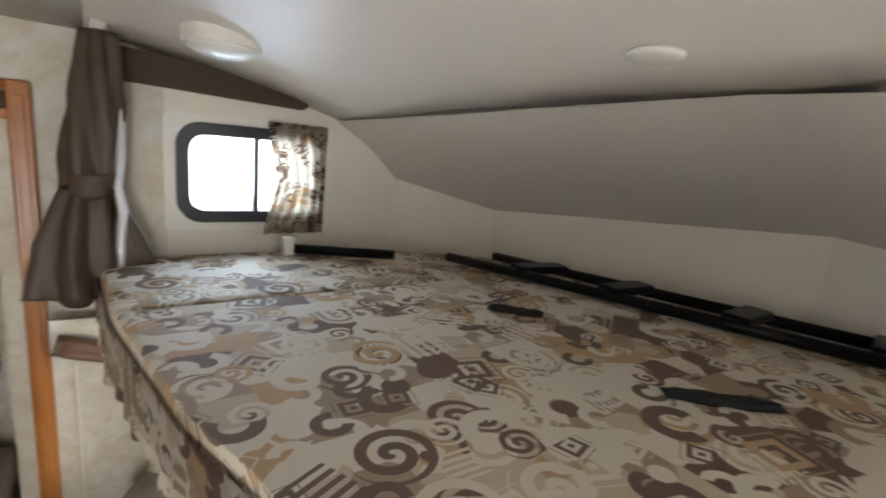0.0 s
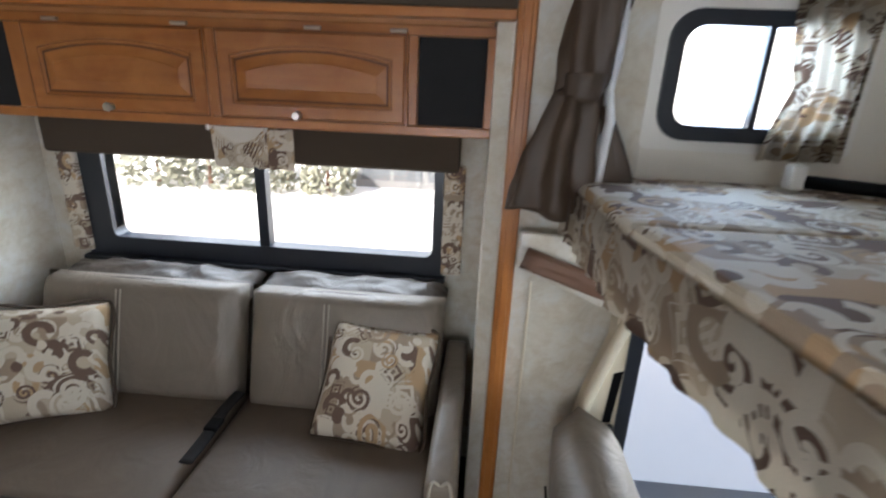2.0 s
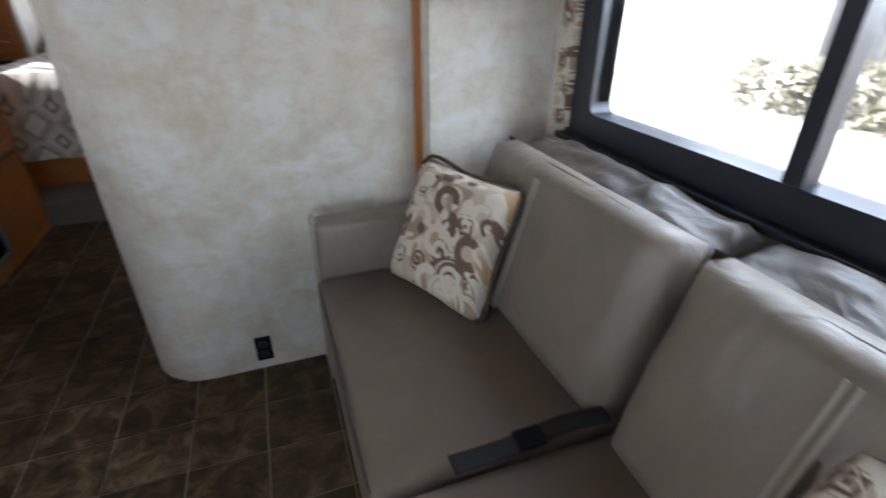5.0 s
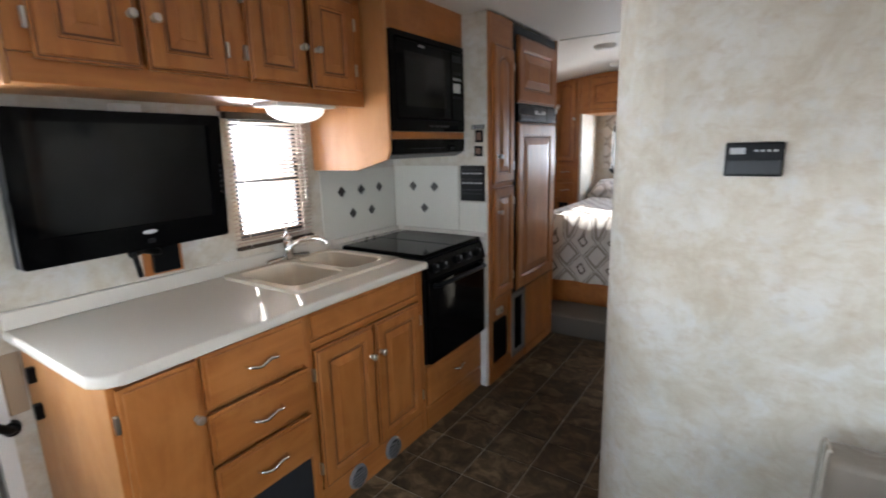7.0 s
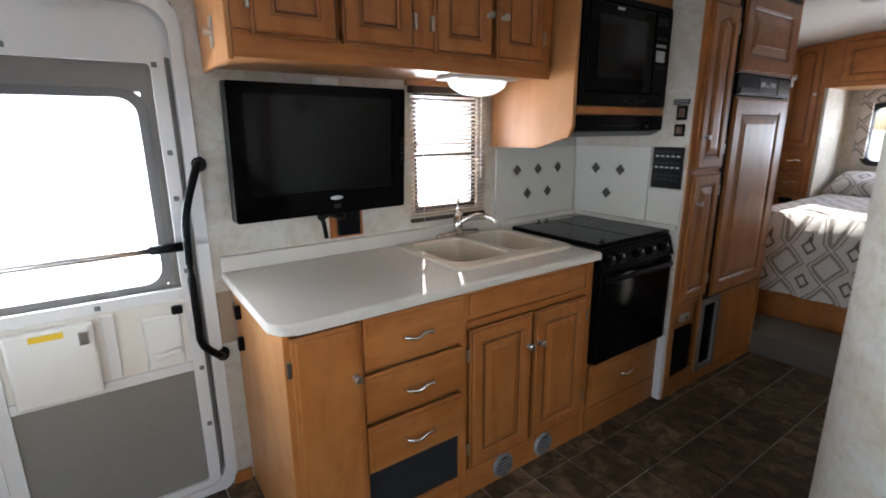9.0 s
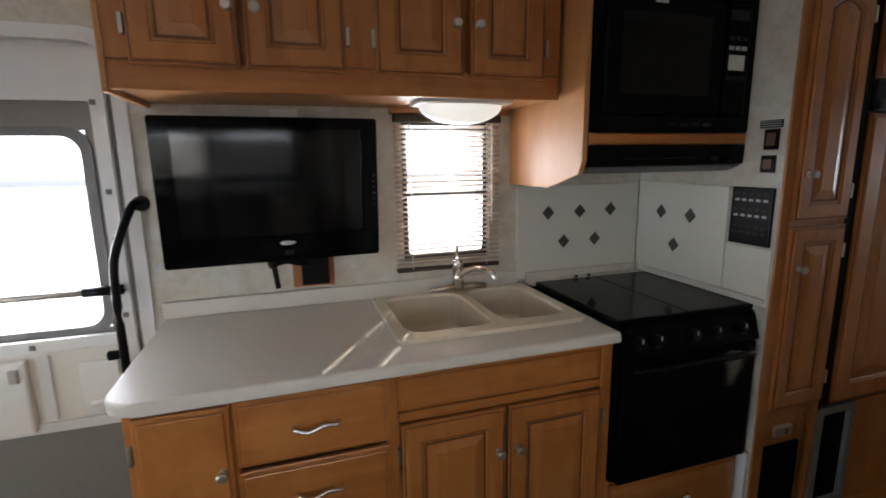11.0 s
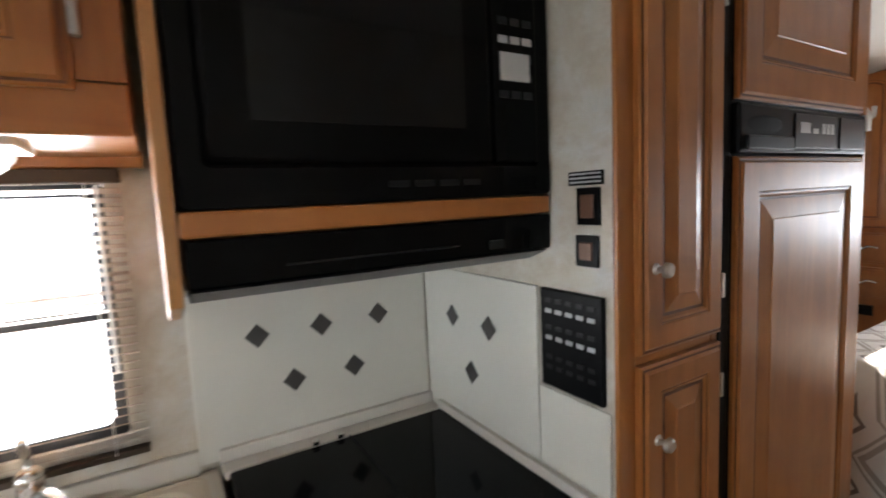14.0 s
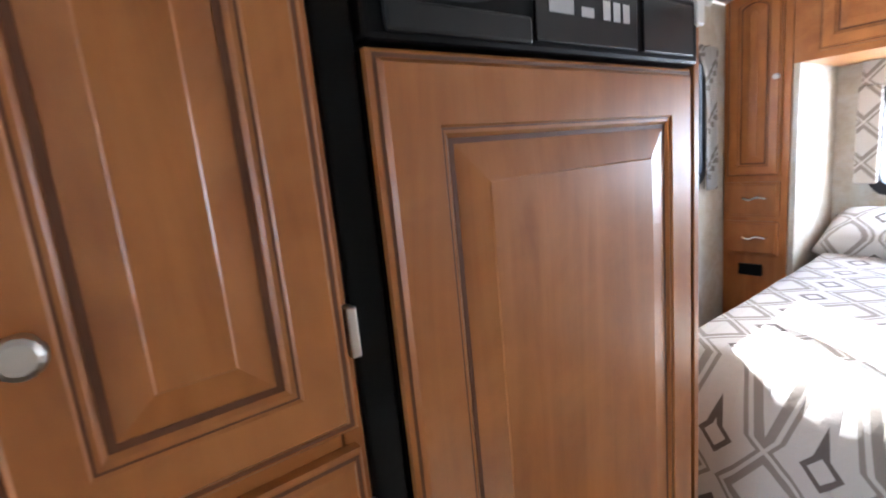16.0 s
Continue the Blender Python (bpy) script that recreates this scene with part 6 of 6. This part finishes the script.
rw = thing("window_rear", (1.06, 5.2, 1.06), "bright rear bedroom window in a dark rounded frame", "window", kind="structure")
part("window_frame", ring_frame(round_rect(-0.62, 0.62, -0.02, 0.50, 0.08), round_rect(-0.575, 0.575, 0.02, 0.46, 0.06), "y", -0.014, 0.05), NAVY, rw)
glass_pane(box(-0.58, 0.58, 0.015, 0.02, 0.01, 0.47), rw)
rv = thing("rear_valance", (1.1, 5.18, 1.52), "diamond-patterned padded valance over the rear window", "valance")
part("cloth", box(-0.7, 0.7, -0.03, 0.01, 0.04, 0.17, 0.01), ZIGZAG, rv)
for x in (-0.665, 0.665):
    part("side_drop", box(x - 0.045, x + 0.045, -0.03, 0.0, -0.42, 0.04, 0.008), ZIGZAG, rv)
cw = thing("window_bedroom_curb", (0.0, 4.085, 1.2), "curb-side bedroom window in a dark frame", "window", kind="structure")
part("window_frame", ring_frame(round_rect(-0.345, 0.345, -0.01, 0.56, 0.06), round_rect(-0.31, 0.31, 0.03, 0.52, 0.04), "x", -0.05, 0.016), NAVY, cw)
part("mullion", box(-0.04, 0.0, -0.012, 0.012, 0.03, 0.52), NAVY, cw)
glass_pane(box(-0.03, -0.025, -0.32, -0.012, 0.02, 0.53), cw)
glass_pane(box(-0.022, -0.017, 0.012, 0.32, 0.02, 0.53), cw)
drape("bedroom_curtain", (0.04, 4.40, 1.16), "patterned curtain beside the curb-side bedroom window", [(0.62, 0.1, 0.0), (0.5, 0.05, 0.03), (0.3, 0.045, 0.04), (0.1, 0.05, 0.04), (0.0, 0.055, 0.04)], 0.1, 0.012, ZIGZAG, 3)
for x, y in ((0.83, 3.46), (0.72, 4.31), (1.2, 0.3)):
    cl_ = thing("ceiling_light", (x, y, ceiling_z(x) - 0.006), "flat round white ceiling light", "ceiling light", "ceiling lights")
    part("body", cyl((0, 0, -0.018), (0, 0, 0.01), 0.07, 0.085, 28), WHITE_PLASTIC, cl_)
    part("lens", ball((0, 0, -0.018), 0.06, (1, 1, 0.2), u=24), DOME_LENS, cl_, smooth=True)

# ---- outside ----
structure("ground", boxes([(-400, 400, -400, 400, -0.95, -0.85)]), ASPHALT, "pale sunlit concrete lot running to the horizon", "ground")
# added wall that glows, so the view out of the entry door reads white
structure("backdrop", boxes([(-90.5, -90.0, -160, 160, -1.0, 26.0)]), BACKDROP_GLOW, "added glowing white wall standing in for bright distance beyond the lot", "backdrop")
structure("kerb", boxes([(10.6, 10.8, -40, 40, -0.86, -0.74)]), STUCCO, "pale kerb along the planted strip", "kerb")
bd = thing("building", (12.8, 2.0, -0.86), "low white stucco building with glass doors and a dark window", "building")
part("wall", box(0.0, 8.0, -14, 12, 0.0, 4.2), STUCCO, bd)
part("roof", box(-0.3, 8.3, -14.3, 12.3, 4.2, 4.5), STUCCO, bd)
gd = part("door", box(-0.06, 0.0, -2.1, 0.5, 0.0, 2.3), HOOD_GREY, bd, "grey glazed double door")
for y in (-2.0, -1.15, -0.35):
    part("pane", box(-0.08, -0.06, y, y + 0.7, 0.2, 2.2), TINTED, gd)
for y in (-1.0, -0.1):
    part("notice", box(-0.09, -0.08, y, y + 0.26, 1.4, 1.65), WHITE, gd)
wn_ = part("window", box(-0.05, 0.0, 3.85, 4.95, 0.85, 2.6), TINTED, bd, "dark window")
part("frame", ring_frame(round_rect(3.78, 5.02, 0.78, 2.67, 0.05), round_rect(3.85, 4.95, 0.85, 2.6, 0.04), "x", -0.08, 0.0), HOOD_GREY, wn_)


def bush(x, y, r, h):
    b = thing("bush", (x, y, -0.86), "rounded dusty-green bush in front of the white building", "bush", "bushes")
    bm = bmesh.new()
    rng = random.Random(int(x * 100 + y * 10))
    for k in range(420):
        a, c = rng.uniform(0, 2 * math.pi), rng.uniform(0, 1) ** 0.6
        z = rng.uniform(0.05, 1)
        rad = r * math.sqrt(max(0.02, 1 - (z - 0.35) ** 2 * 1.6)) * (0.55 + 0.5 * c) * rng.uniform(0.85, 1.1)
        p = Vector((rad * math.cos(a) * 0.8, rad * math.sin(a), z * h))
        s = rng.uniform(0.06, 0.13)
        u = Vector((rng.uniform(-1, 1), rng.uniform(-1, 1), rng.uniform(-1, 1))).normalized()
        w = u.orthogonal().normalized()
        t = [bm.verts.new(p + u * s), bm.verts.new(p + w * s * 0.6), bm.verts.new(p - u * s), bm.verts.new(p - w * s * 0.6)]
        bm.faces.new(t)
    part("leaves", bm, LEAF, b)
    part("stem", cyl((0, 0, 0), (0, 0, h * 0.6), 0.06, 0.03, 8), TAN_BAR, b)


for x, y, r, h in ((11.7, 6.9, 0.8, 0.95), (11.8, 5.7, 0.85, 1.05), (11.7, 4.4, 0.75, 0.95), (11.8, 2.9, 0.6, 0.85)):
    bush(x, y, r, h)
car = thing("parked_car", (17, 17.5, -0.86), "pale car parked beyond the lot", "car")
part("body", box(-0.9, 0.9, -2.1, 2.1, 0.3, 0.9, 0.15, 3), WHITE, car, smooth=True)
part("cabin", box(-0.75, 0.75, -1.1, 1.0, 0.88, 1.4, 0.18, 3), DARK_GREY, car, smooth=True)
for x in (-0.85, 0.85):
    for y in (-1.3, 1.3):
        part("wheel", cyl((x - 0.1, y, 0.32), (x + 0.1, y, 0.32), 0.32, n=20), BLACK, car)

# ---- floor tiles, each a piece of its own ----
floor_ob = bpy.data.objects["floor"]
TW, TH, J = 0.23, 0.205, 0.005
b = box(J / 2, TW - J / 2, J / 2, TH - J / 2, -0.004, 0.0, 0.001, 1)
tile = part("tile", b, TILE, floor_ob)
first = True
for i in range(-3, 8):
    for j in range(-9, 11):
        x, y = 0.683 + TW * i, 1.045 + TH * j
        if y > 2.95 or x > 2.35 or (x > 1.5 and y > 1.3) or (x < 0.4 and y > 0.1):
            continue
        if first:
            tile.location, first = (x, y, 0.0), False
            continue
        t_ = new("tile", tile.data)
        t_.parent = floor_ob
        t_.location = (x, y, 0.0)
